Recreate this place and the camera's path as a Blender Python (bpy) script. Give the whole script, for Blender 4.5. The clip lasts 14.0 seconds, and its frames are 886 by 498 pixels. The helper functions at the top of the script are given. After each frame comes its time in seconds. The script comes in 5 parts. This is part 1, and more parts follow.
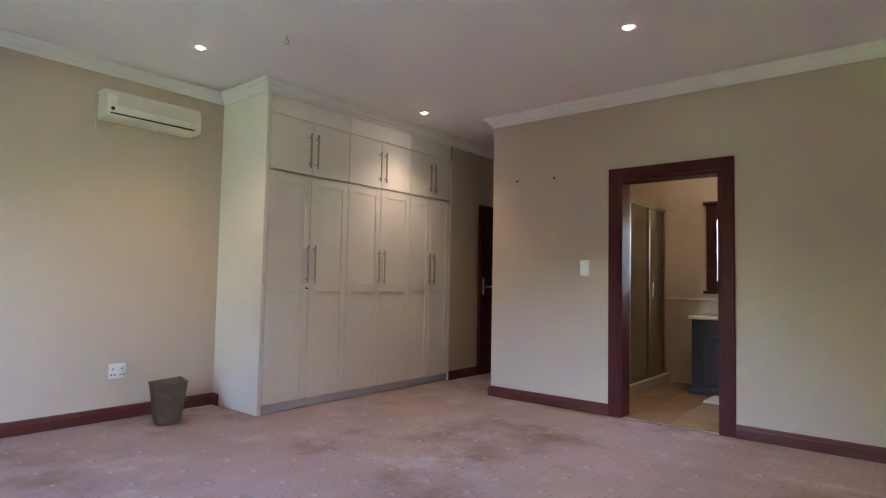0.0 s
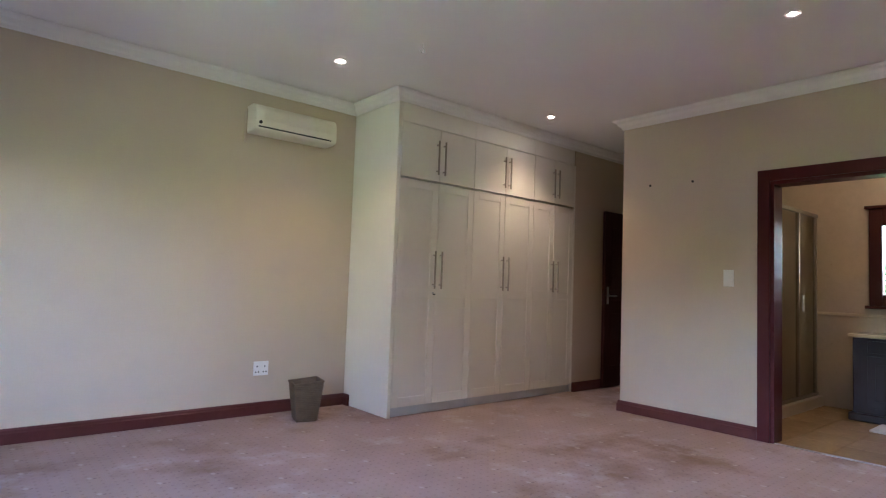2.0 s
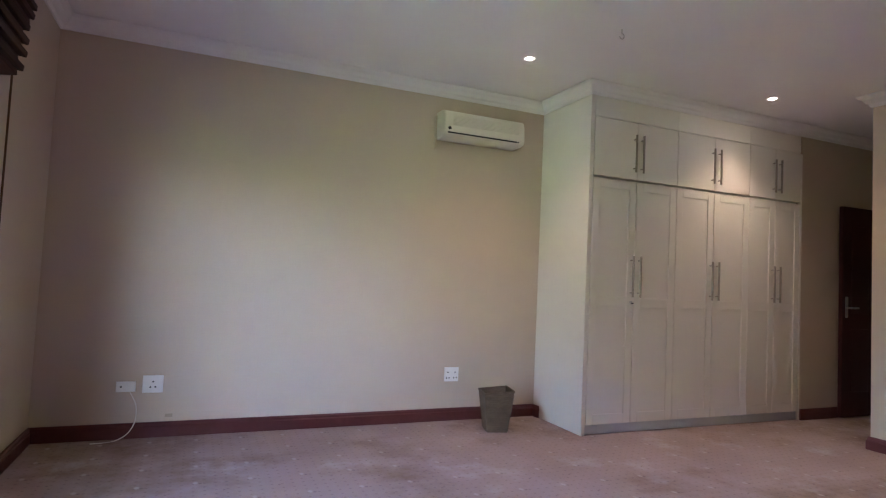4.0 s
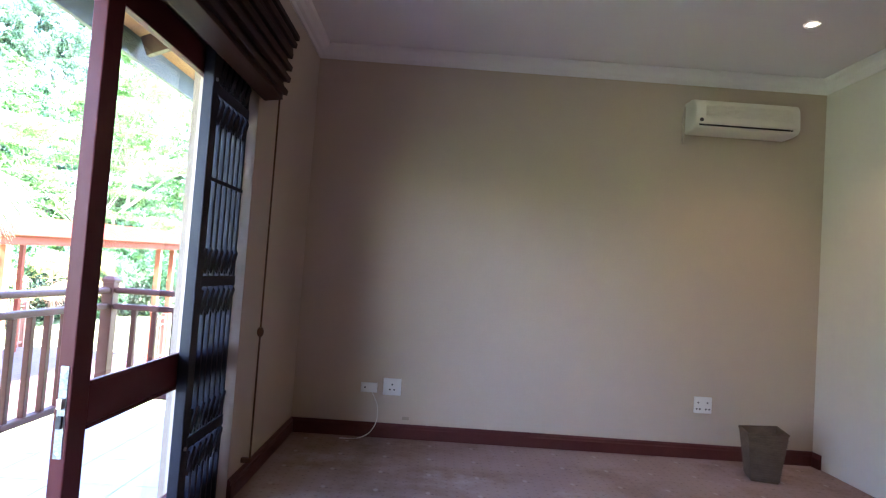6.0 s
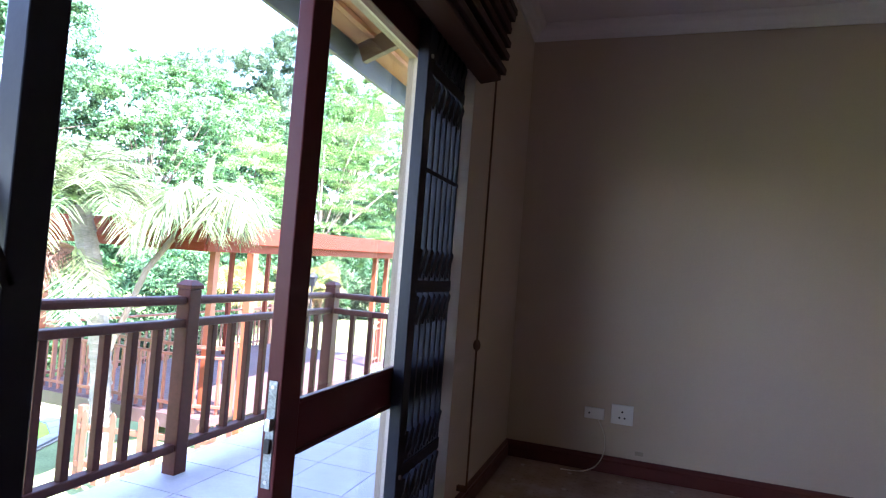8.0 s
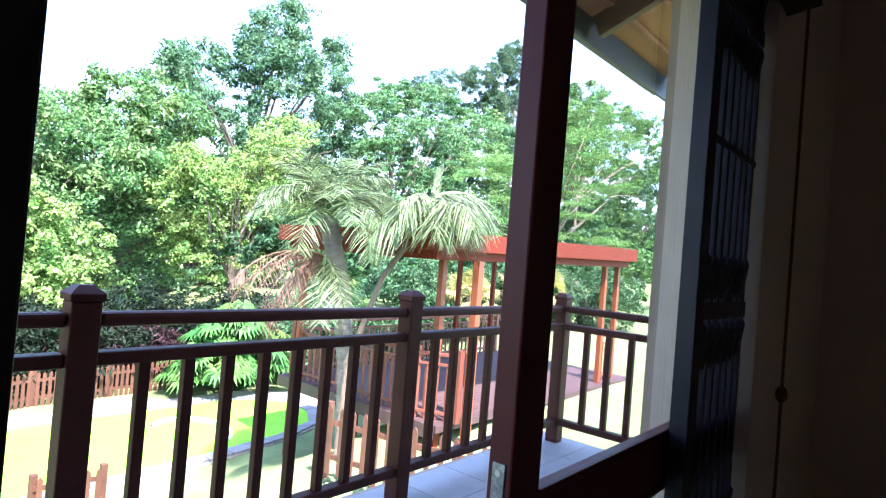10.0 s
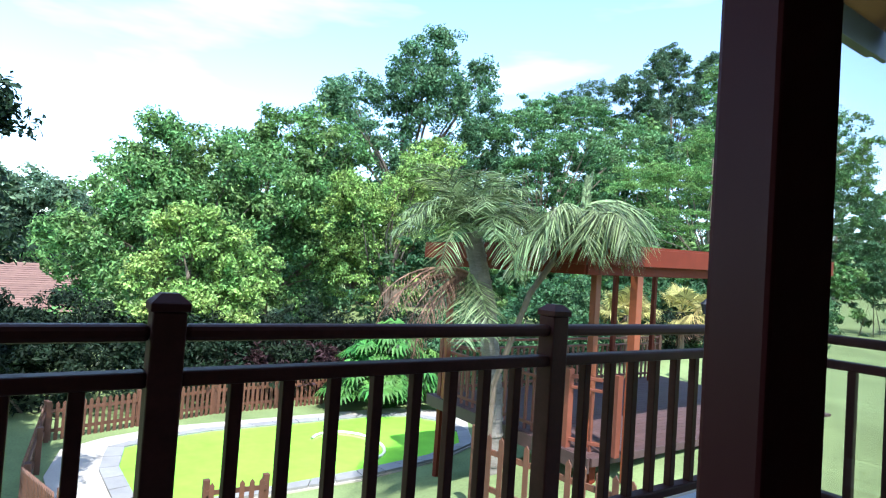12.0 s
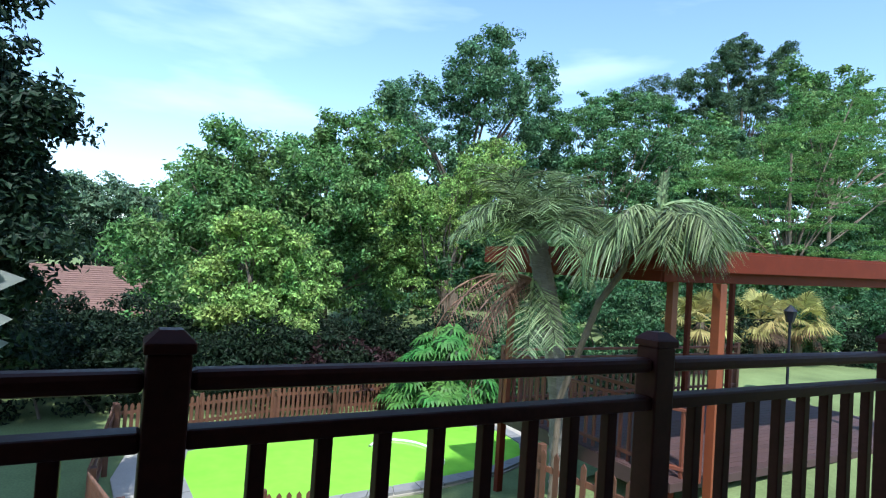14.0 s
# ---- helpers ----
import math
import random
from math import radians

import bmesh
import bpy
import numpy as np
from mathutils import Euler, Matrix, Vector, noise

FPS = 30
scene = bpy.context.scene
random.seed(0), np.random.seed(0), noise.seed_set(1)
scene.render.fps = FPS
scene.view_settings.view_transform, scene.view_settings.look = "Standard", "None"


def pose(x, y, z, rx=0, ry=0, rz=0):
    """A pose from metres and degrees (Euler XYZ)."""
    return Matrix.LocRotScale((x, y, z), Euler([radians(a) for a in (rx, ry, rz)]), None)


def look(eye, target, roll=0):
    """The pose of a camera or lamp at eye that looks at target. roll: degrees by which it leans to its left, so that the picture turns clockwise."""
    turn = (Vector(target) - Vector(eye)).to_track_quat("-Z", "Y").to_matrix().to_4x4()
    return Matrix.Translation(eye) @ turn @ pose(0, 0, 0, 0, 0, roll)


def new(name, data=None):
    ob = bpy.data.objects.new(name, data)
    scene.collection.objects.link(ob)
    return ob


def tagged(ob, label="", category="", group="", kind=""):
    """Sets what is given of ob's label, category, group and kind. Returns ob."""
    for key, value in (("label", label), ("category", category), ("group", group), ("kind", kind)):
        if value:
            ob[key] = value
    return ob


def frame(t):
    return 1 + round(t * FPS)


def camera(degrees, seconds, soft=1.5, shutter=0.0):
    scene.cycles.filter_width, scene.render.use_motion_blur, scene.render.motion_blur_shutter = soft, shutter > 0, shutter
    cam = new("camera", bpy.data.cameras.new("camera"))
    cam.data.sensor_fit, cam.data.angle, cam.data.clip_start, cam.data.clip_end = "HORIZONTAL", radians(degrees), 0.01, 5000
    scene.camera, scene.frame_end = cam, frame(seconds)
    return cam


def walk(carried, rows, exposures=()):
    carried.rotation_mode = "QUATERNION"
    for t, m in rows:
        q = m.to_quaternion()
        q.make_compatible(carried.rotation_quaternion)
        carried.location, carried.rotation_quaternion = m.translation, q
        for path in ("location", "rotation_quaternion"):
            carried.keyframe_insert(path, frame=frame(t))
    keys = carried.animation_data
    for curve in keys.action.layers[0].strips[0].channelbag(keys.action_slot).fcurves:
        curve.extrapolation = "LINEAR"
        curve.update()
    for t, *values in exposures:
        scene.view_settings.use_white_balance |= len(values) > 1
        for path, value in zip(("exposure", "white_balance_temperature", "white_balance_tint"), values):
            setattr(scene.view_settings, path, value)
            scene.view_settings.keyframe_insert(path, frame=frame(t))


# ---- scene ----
cam = camera(75.0, 14.0, soft=1.2)
PATH = [
    (0, (0.996, -4.808, 1.119), (2.537, -3.538, 1.228), 1.1),
    (0.5, (0.993, -4.781, 1.117), (2.472, -3.44, 1.23), 1.4),
    (1, (0.984, -4.745, 1.121), (2.404, -3.341, 1.235), 1.6),
    (1.5, (0.945, -4.686, 1.115), (2.305, -3.224, 1.235), 1.8),
    (2, (0.899, -4.617, 1.112), (2.189, -3.094, 1.236), 2.1),
    (2.5, (0.847, -4.544, 1.112), (2.043, -2.946, 1.239), 2.4),
    (2.7, (0.847, -4.523, 1.133), (1.993, -2.889, 1.257), 2.3),
    (4.8, (0.966, -4.285, 1.155), (1.459, -2.35, 1.259), 3.5),
    (5, (0.967, -4.262, 1.147), (1.381, -2.308, 1.253), 3.7),
    (5.5, (0.985, -4.201, 1.178), (1.189, -2.213, 1.268), 3.8),
    (6, (0.936, -4.108, 1.168), (0.957, -2.11, 1.255), 4.0),
    (6.5, (0.885, -3.982, 1.163), (0.723, -1.99, 1.244), 4.2),
    (7, (0.837, -3.865, 1.145), (0.516, -1.893, 1.223), 4.3),
    (7.5, (0.79, -3.778, 1.141), (0.331, -1.833, 1.217), 4.2),
    (8, (0.742, -3.669, 1.139), (0.091, -1.779, 1.209), 4.4),
    (8.5, (0.719, -3.558, 1.157), (-0.139, -1.753, 1.217), 4.4),
    (9, (0.682, -3.454, 1.156), (-0.397, -1.772, 1.208), 4.6),
    (9.2, (0.611, -3.406, 1.153), (-0.52, -1.758, 1.198), 4.8),
    (11.3, (0.254, -2.96, 1.092), (-1.296, -1.699, 1.156), 4.0),
    (11.5, (0.205, -2.935, 1.078), (-1.376, -1.711, 1.145), 4.1),
    (12, (0.122, -2.828, 1.092), (-1.534, -1.708, 1.157), 3.9),
    (12.5, (0.053, -2.762, 1.096), (-1.663, -1.738, 1.159), 3.9),
    (13, (-0.033, -2.698, 1.102), (-1.765, -1.7, 1.159), 3.7),
    (13.5, (-0.169, -2.652, 1.122), (-1.916, -1.68, 1.176), 3.7),
    (14, (-0.274, -2.629, 1.146), (-2.033, -1.679, 1.205), 3.8),
]
walk(cam, [(t, look(e, g, r)) for t, e, g, r in PATH],
     [(0, 6.1, 5650, 24), (2.5, 5.97, 5650, 25), (5, 5.95, 5700, 28), (6.5, 5.2, 5800, 30), (7.5, 4.72, 5850, 31), (9, 3.92, 5850, 30), (11.3, 2.2, 5780, 11), (12.5, 1.58, 5740, 8), (14, 1.05, 5700, 7)])

# ---- world, sun ----
SUN_FROM = Vector((0.50, -0.20, 0.84)).normalized()
world = bpy.data.worlds.new("world")
world.use_nodes = True
scene.world = world
wt = world.node_tree
sky = wt.nodes.new("ShaderNodeTexSky")
sky.sky_type = "NISHITA"
sky.sun_disc = False
sky.sun_elevation = math.asin(SUN_FROM.z)
sky.sun_rotation = math.atan2(SUN_FROM.x, SUN_FROM.y)
sky.air_density, sky.dust_density, sky.ozone_density = 1.0, 0.6, 1.2
wtc = wt.nodes.new("ShaderNodeTexCoord")
wmp = wt.nodes.new("ShaderNodeMapping")
wmp.inputs["Scale"].default_value = (1.6, 1.6, 7.0)
wmp.inputs["Location"].default_value = (0.3, 0.8, 0.1)
wno = wt.nodes.new("ShaderNodeTexNoise")
wno.inputs["Scale"].default_value, wno.inputs["Detail"].default_value = 1.6, 5.0
wmr = wt.nodes.new("ShaderNodeMapRange")
wmr.inputs[1].default_value, wmr.inputs[2].default_value, wmr.inputs[4].default_value = 0.54, 0.85, 0.30
wmx = wt.nodes.new("ShaderNodeMix")
wmx.data_type = "RGBA"
wmx.inputs[7].default_value = (7.5, 7.8, 8.2, 1)
wt.links.new(wtc.outputs["Generated"], wmp.inputs[0])
wt.links.new(wmp.outputs[0], wno.inputs["Vector"])
wt.links.new(wno.outputs[0], wmr.inputs[0])
wt.links.new(wmr.outputs[0], wmx.inputs[0])
wt.links.new(sky.outputs[0], wmx.inputs[6])
wt.links.new(wmx.outputs[2], wt.nodes["Background"].inputs[0])
wt.nodes["Background"].inputs[1].default_value = 0.15
sun_data = bpy.data.lights.new("sun", "SUN")
sun_data.energy, sun_data.angle, sun_data.color = 3.3, radians(0.53), (1.0, 0.95, 0.86)
sun = new("sun", sun_data)
sun.matrix_world = look(SUN_FROM * 60, (0, 0, 0))


# ---- materials ----
def nd(nt, kind, **sockets):
    n = nt.nodes.new(kind)
    for key, value in sockets.items():
        n.inputs[key.replace("_", " ")].default_value = value
    return n


def mat(name, col, rough=0.6, metal=0.0, var=0.15, scale=3.0, fine=60.0, bump=0.15, stretch=(1, 1, 1), spec=0.5, rand=0.0, island=0.0, tint=None):
    """A surface with colour drift at two scales, grain and fine relief."""
    m = bpy.data.materials.new(name)
    m.use_nodes = True
    nt = m.node_tree
    p = nt.nodes["Principled BSDF"]
    p.inputs["Roughness"].default_value, p.inputs["Metallic"].default_value = rough, metal
    p.inputs["Specular IOR Level"].default_value = spec
    tc = nt.nodes.new("ShaderNodeTexCoord")
    mp = nt.nodes.new("ShaderNodeMapping")
    mp.inputs["Scale"].default_value = stretch
    nt.links.new(tc.outputs["Object"], mp.inputs[0])
    big = nd(nt, "ShaderNodeTexNoise", Scale=scale, Detail=4.0, Roughness=0.6)
    small = nd(nt, "ShaderNodeTexNoise", Scale=fine, Detail=3.0, Roughness=0.6)
    nt.links.new(mp.outputs[0], big.inputs["Vector"])
    nt.links.new(mp.outputs[0], small.inputs["Vector"])
    mixn = nd(nt, "ShaderNodeMix", Factor=0.4)
    nt.links.new(big.outputs[0], mixn.inputs[2])
    nt.links.new(small.outputs[0], mixn.inputs[3])
    ramp = nt.nodes.new("ShaderNodeValToRGB")
    dark = tint or [c * (1 - var) for c in col]
    ramp.color_ramp.elements[0].position, ramp.color_ramp.elements[1].position = 0.32, 0.68
    ramp.color_ramp.elements[0].color = (*dark, 1)
    ramp.color_ramp.elements[1].color = (*[min(1, c * (1 + var * 0.6)) for c in col], 1)
    nt.links.new(mixn.outputs[0], ramp.inputs[0])
    out = ramp.outputs[0]
    if rand or island:
        src = nt.nodes.new("ShaderNodeObjectInfo").outputs["Random"] if rand else nt.nodes.new("ShaderNodeNewGeometry").outputs["Random Per Island"]
        amount = rand or island
        mr = nd(nt, "ShaderNodeMapRange")
        mr.inputs[3].default_value, mr.inputs[4].default_value = 1 - amount, 1 + amount
        nt.links.new(src, mr.inputs[0])
        hs = nt.nodes.new("ShaderNodeHueSaturation")
        nt.links.new(mr.outputs[0], hs.inputs["Value"])
        nt.links.new(out, hs.inputs["Color"])
        out = hs.outputs[0]
    nt.links.new(out, p.inputs["Base Color"])
    rr = nd(nt, "ShaderNodeMapRange")
    rr.inputs[3].default_value, rr.inputs[4].default_value = max(0.02, rough - 0.1), min(1, rough + 0.1)
    nt.links.new(small.outputs[0], rr.inputs[0])
    nt.links.new(rr.outputs[0], p.inputs["Roughness"])
    if bump:
        b = nd(nt, "ShaderNodeBump", Strength=bump, Distance=0.004)
        nt.links.new(small.outputs[0], b.inputs["Height"])
        nt.links.new(b.outputs[0], p.inputs["Normal"])
    return m


def leaf_mat(name, col, amount=0.6, trans=0.28, hue=0.03, gloss=0.2, rough=0.5):
    m = bpy.data.materials.new(name)
    m.use_nodes = True
    nt = m.node_tree
    p = nt.nodes["Principled BSDF"]
    p.inputs["Roughness"].default_value = rough
    p.inputs["Specular IOR Level"].default_value = gloss
    ri = nt.nodes.new("ShaderNodeNewGeometry").outputs["Random Per Island"]
    mr = nd(nt, "ShaderNodeMapRange")
    mr.inputs[3].default_value, mr.inputs[4].default_value = 1 - amount, 1 + amount
    nt.links.new(ri, mr.inputs[0])
    tc = nt.nodes.new("ShaderNodeTexCoord")
    noi = nd(nt, "ShaderNodeTexNoise", Scale=0.8, Detail=3.0)
    nt.links.new(tc.outputs["Object"], noi.inputs["Vector"])
    mh = nd(nt, "ShaderNodeMapRange")
    mh.inputs[1].default_value, mh.inputs[2].default_value = 0.3, 0.7
    mh.inputs[3].default_value, mh.inputs[4].default_value = 0.5 - hue, 0.5 + hue
    nt.links.new(noi.outputs[0], mh.inputs[0])
    hs = nd(nt, "ShaderNodeHueSaturation", Color=(col[0] * 0.96, col[1] * 0.92, col[2] * 1.05, 1))
    nt.links.new(mr.outputs[0], hs.inputs["Value"])
    nt.links.new(mh.outputs[0], hs.inputs["Hue"])
    nt.links.new(hs.outputs[0], p.inputs["Base Color"])
    tr = nt.nodes.new("ShaderNodeBsdfTranslucent")
    nt.links.new(hs.outputs[0], tr.inputs["Color"])
    mx = nd(nt, "ShaderNodeMixShader", Fac=trans)
    nt.links.new(p.outputs[0], mx.inputs[1])
    nt.links.new(tr.outputs[0], mx.inputs[2])
    nt.links.new(mx.outputs[0], nt.nodes["Material Output"].inputs[0])
    return m


def glass_mat(name, most=0.8, col=(1, 1, 1)):
    m = bpy.data.materials.new(name)
    m.use_nodes = True
    nt = m.node_tree
    g = nt.nodes.new("ShaderNodeBsdfGlossy")
    g.inputs["Roughness"].default_value = 0.02
    t = nt.nodes.new("ShaderNodeBsdfTransparent")
    t.inputs[0].default_value = (*col, 1)
    lw = nd(nt, "ShaderNodeLayerWeight", Blend=0.5)
    pw = nt.nodes.new("ShaderNodeMath")
    pw.operation = "POWER"
    pw.inputs[1].default_value = 4.0
    nt.links.new(lw.outputs["Facing"], pw.inputs[0])
    fr = nd(nt, "ShaderNodeMapRange")
    fr.inputs[3].default_value, fr.inputs[4].default_value = 0.035, most
    nt.links.new(pw.outputs[0], fr.inputs[0])
    mx = nt.nodes.new("ShaderNodeMixShader")
    nt.links.new(fr.outputs[0], mx.inputs[0])
    nt.links.new(t.outputs[0], mx.inputs[1])
    nt.links.new(g.outputs[0], mx.inputs[2])
    nt.links.new(mx.outputs[0], nt.nodes["Material Output"].inputs[0])
    return m


def glow_mat(name, col, strength):
    m = bpy.data.materials.new(name)
    m.use_nodes = True
    p = m.node_tree.nodes["Principled BSDF"]
    p.inputs["Emission Color"].default_value = (*col, 1)
    p.inputs["Emission Strength"].default_value = strength
    return m


def carpet_mat():
    """Wall-to-wall carpet with a square lattice of small motifs, brown stains and pale dust."""
    m = mat("carpet", (0.39, 0.285, 0.25), 0.95, var=0.16, scale=2.0, fine=220.0, bump=0.5, spec=0.1)
    nt = m.node_tree
    p = nt.nodes["Principled BSDF"]
    base = p.inputs["Base Color"].links[0].from_socket
    tc = nt.nodes.new("ShaderNodeTexCoord")

    def motif(shift, reach, squash, cell=0.28):
        mp = nt.nodes.new("ShaderNodeMapping")
        mp.inputs["Scale"].default_value = (1 / cell, 1 / cell, 0)
        mp.inputs["Location"].default_value = (*shift, 0)
        nt.links.new(tc.outputs["Object"], mp.inputs[0])
        fr = nt.nodes.new("ShaderNodeVectorMath")
        fr.operation = "FRACTION"
        nt.links.new(mp.outputs[0], fr.inputs[0])
        sub = nt.nodes.new("ShaderNodeVectorMath")
        sub.operation = "SUBTRACT"
        sub.inputs[1].default_value = (0.5, 0.5, 0)
        nt.links.new(fr.outputs[0], sub.inputs[0])
        sc = nt.nodes.new("ShaderNodeVectorMath")
        sc.operation = "MULTIPLY"
        sc.inputs[1].default_value = squash
        nt.links.new(sub.outputs[0], sc.inputs[0])
        ln = nt.nodes.new("ShaderNodeVectorMath")
        ln.operation = "LENGTH"
        nt.links.new(sc.outputs[0], ln.inputs[0])
        cmp = nd(nt, "ShaderNodeMapRange")
        cmp.inputs[1].default_value, cmp.inputs[2].default_value = reach * 0.5, reach
        cmp.inputs[3].default_value, cmp.inputs[4].default_value = 1, 0
        nt.links.new(ln.outputs["Value"], cmp.inputs[0])
        return cmp.outputs[0]

    def over(below, fac, col, gain=1.0):
        mx = nt.nodes.new("ShaderNodeMix")
        mx.data_type = "RGBA"
        mx.inputs[7].default_value = (*col, 1)
        g = nt.nodes.new("ShaderNodeMath")
        g.operation = "MULTIPLY"
        g.inputs[1].default_value = gain
        nt.links.new(fac, g.inputs[0])
        nt.links.new(g.outputs[0], mx.inputs[0])
        nt.links.new(below, mx.inputs[6])
        return mx.outputs[2]

    def blotch(scale, lo, hi, seed):
        mp = nt.nodes.new("ShaderNodeMapping")
        mp.inputs["Location"].default_value = (seed, seed * 1.7, 0)
        nt.links.new(tc.outputs["Object"], mp.inputs[0])
        no = nd(nt, "ShaderNodeTexNoise", Scale=scale, Detail=6.0, Roughness=0.65)
        nt.links.new(mp.outputs[0], no.inputs["Vector"])
        mr = nd(nt, "ShaderNodeMapRange")
        mr.inputs[1].default_value, mr.inputs[2].default_value = lo, hi
        nt.links.new(no.outputs[0], mr.inputs[0])
        return mr.outputs[0]

    c = over(base, blotch(0.9, 0.50, 0.68, 3.1), (0.19, 0.115, 0.065), 0.8)
    c = over(c, blotch(1.7, 0.56, 0.72, 11.3), (0.52, 0.47, 0.46), 0.6)
    c = over(c, motif((0.2, 0.3), 0.17, (1, 1, 0), 0.056), (0.12, 0.08, 0.07), 0.28)
    c = over(c, motif((0.0, 0.0), 0.058, (1, 0.7, 0)), (0.56, 0.48, 0.42), 0.45)
    c = over(c, motif((-0.08, 0.05), 0.042, (1, 1.3, 0)), (0.10, 0.07, 0.06), 0.45)
    c = over(c, motif((0.5, 0.5), 0.03, (1, 1, 0)), (0.13, 0.09, 0.08), 0.5)
    nt.links.new(c, p.inputs["Base Color"])
    return m


WALL = mat("beige wall paint", (0.555, 0.45, 0.335), 0.42, var=0.05, scale=1.5, fine=90, bump=0.06)
WHITE = mat("white ceiling paint", (0.84, 0.81, 0.79), 0.8, var=0.03, scale=1.2, fine=70, bump=0.04)
CORNICE = mat("white plaster", (0.82, 0.79, 0.76), 0.6, var=0.03, scale=5, fine=80, bump=0.03)
CARPET = carpet_mat()
CREAM = mat("cream lacquer", (0.78, 0.735, 0.64), 0.32, var=0.03, scale=2, fine=40, bump=0.02)
KICK = mat("grey plinth", (0.55, 0.55, 0.55), 0.5, var=0.06)
MAHOG = mat("red mahogany", (0.085, 0.017, 0.017), 0.42, spec=0.16, var=0.14, scale=4, fine=12, bump=0.0, stretch=(1, 1, 0.2))
SKIRT = mat("mahogany skirting", (0.095, 0.02, 0.016), 0.33, var=0.2, scale=5, fine=30, bump=0.04)
DARKDOOR = mat("dark stained door", (0.05, 0.013, 0.011), 0.42, spec=0.16, var=0.14, scale=4, fine=12, bump=0.0, stretch=(1, 1, 0.2))
WORN = mat("worn lock steel", (0.30, 0.32, 0.31), 0.5, 0.8, var=0.6, scale=30, fine=180, bump=0.2)
STEEL = mat("brushed steel", (0.55, 0.53, 0.50), 0.32, 1.0, var=0.08, scale=10, fine=200, bump=0.03)
HANDLE = mat("dull nickel", (0.36, 0.32, 0.26), 0.35, 1.0, var=0.1, scale=10, fine=200, bump=0.03)
PLASTIC = mat("white plastic", (0.80, 0.78, 0.74), 0.35, var=0.02, bump=0.0)
ACPLAST = mat("ivory plastic", (0.74, 0.69, 0.58), 0.42, var=0.03, bump=0.0)
BLACK = mat("black slot", (0.012, 0.010, 0.010), 0.5, var=0.1, bump=0.0)
WICKER = mat("grey-brown woven cane", (0.155, 0.10, 0.055), 0.75, var=0.35, scale=14, fine=160, bump=0.6, stretch=(1, 1, 2.2))
GATEM = mat("black powder-coated steel", (0.013, 0.014, 0.021), 0.42, spec=0.25, var=0.2, bump=0.04)
BLINDW = mat("dark wooden blind slat", (0.042, 0.017, 0.012), 0.55, spec=0.2, var=0.5, scale=6, fine=60, bump=0.15, stretch=(1, 0.1, 1), rand=0.25)
CORD = mat("brown cord", (0.11, 0.055, 0.025), 0.8, var=0.3, fine=300)
RAILW = mat("stained hardwood rail", (0.058, 0.017, 0.012), 0.5, spec=0.13, var=0.35, scale=5, fine=45, bump=0.15, rand=0.12)
PLASTER_OUT = mat("cream exterior render", (0.36, 0.28, 0.19), 0.8, var=0.10, scale=2, fine=120, bump=0.3)
TILEOUT = mat("pale stone tile", (0.33, 0.325, 0.315), 0.5, var=0.18, scale=4, fine=60, bump=0.12, rand=0.06)
GROUT = mat("grey grout", (0.30, 0.29, 0.27), 0.9)
RAFTER = mat("brown rafter timber", (0.10, 0.055, 0.035), 0.6, var=0.3, scale=6, fine=50)
FASCIA = mat("dark green fascia", (0.035, 0.05, 0.048), 0.5, var=0.2)
CLAY = mat("clay roof tile", (0.42, 0.20, 0.10), 0.75, var=0.25, scale=4, fine=50, rand=0.15)
BTILE = mat("beige glazed wall tile", (0.50, 0.42, 0.31), 0.32, var=0.10, scale=3, fine=20, bump=0.02)
BFLOOR = mat("honey floor tile", (0.42, 0.28, 0.14), 0.16, var=0.15, scale=4, fine=25, bump=0.02, rand=0.08)
MARBLE = mat("cream marble", (0.66, 0.58, 0.42), 0.15, var=0.12, scale=7)
VANITY = mat("dark vanity wood", (0.030, 0.017, 0.016), 0.4, spec=0.25, var=0.3, scale=5, stretch=(1, 1, 0.15))
MAT_TOWEL = mat("white bath mat", (0.70, 0.68, 0.66), 0.95, var=0.1, fine=200, bump=0.6)
ALU = mat("bronze aluminium", (0.24, 0.20, 0.15), 0.45, 0.5, var=0.1, bump=0.0)
GLASS = glass_mat("clear glass")
SHGLASS = glass_mat("shower glass", 0.07, (0.86, 0.86, 0.82))
LAMPGLOW = glow_mat("lamp glow", (1.0, 0.88, 0.66), 5.0)
GRASS = mat("lawn", (0.175, 0.225, 0.092), 0.9, var=0.42, scale=0.6, fine=24, bump=0.6, spec=0.1)
SOIL = mat("paving concrete", (0.42, 0.38, 0.32), 0.85, var=0.15, scale=1.5, fine=30, bump=0.2)
COPING = mat("grey coping stone", (0.24, 0.235, 0.23), 0.7, var=0.2, scale=3, fine=40, bump=0.2, rand=0.1)
ALGAE = mat("lime green algae water", (0.27, 0.63, 0.06), 0.12, var=0.22, scale=0.25, fine=3, bump=0.02)
HOSE = mat("white pool hose", (0.75, 0.78, 0.72), 0.5)
PERG = mat("red-brown painted timber", (0.125, 0.023, 0.011), 0.6, spec=0.12, var=0.2, scale=3, fine=40, bump=0.1, rand=0.08)
PERGP = mat("orange-brown post", (0.22, 0.055, 0.02), 0.5, var=0.2, scale=3, fine=40, bump=0.1)
DECKRAIL = mat("red-brown deck railing", (0.17, 0.05, 0.028), 0.55, var=0.25, scale=3, fine=40, rand=0.15)
# Deck base is darkened to hold the shade that lies over the boards.
DECK = mat("weathered deck board in shade", (0.075, 0.040, 0.038), 0.6, var=0.25, scale=3, fine=40, rand=0.12)
PICKET = mat("brown picket timber", (0.115, 0.047, 0.025), 0.65, var=0.3, scale=3, fine=40, rand=0.2)
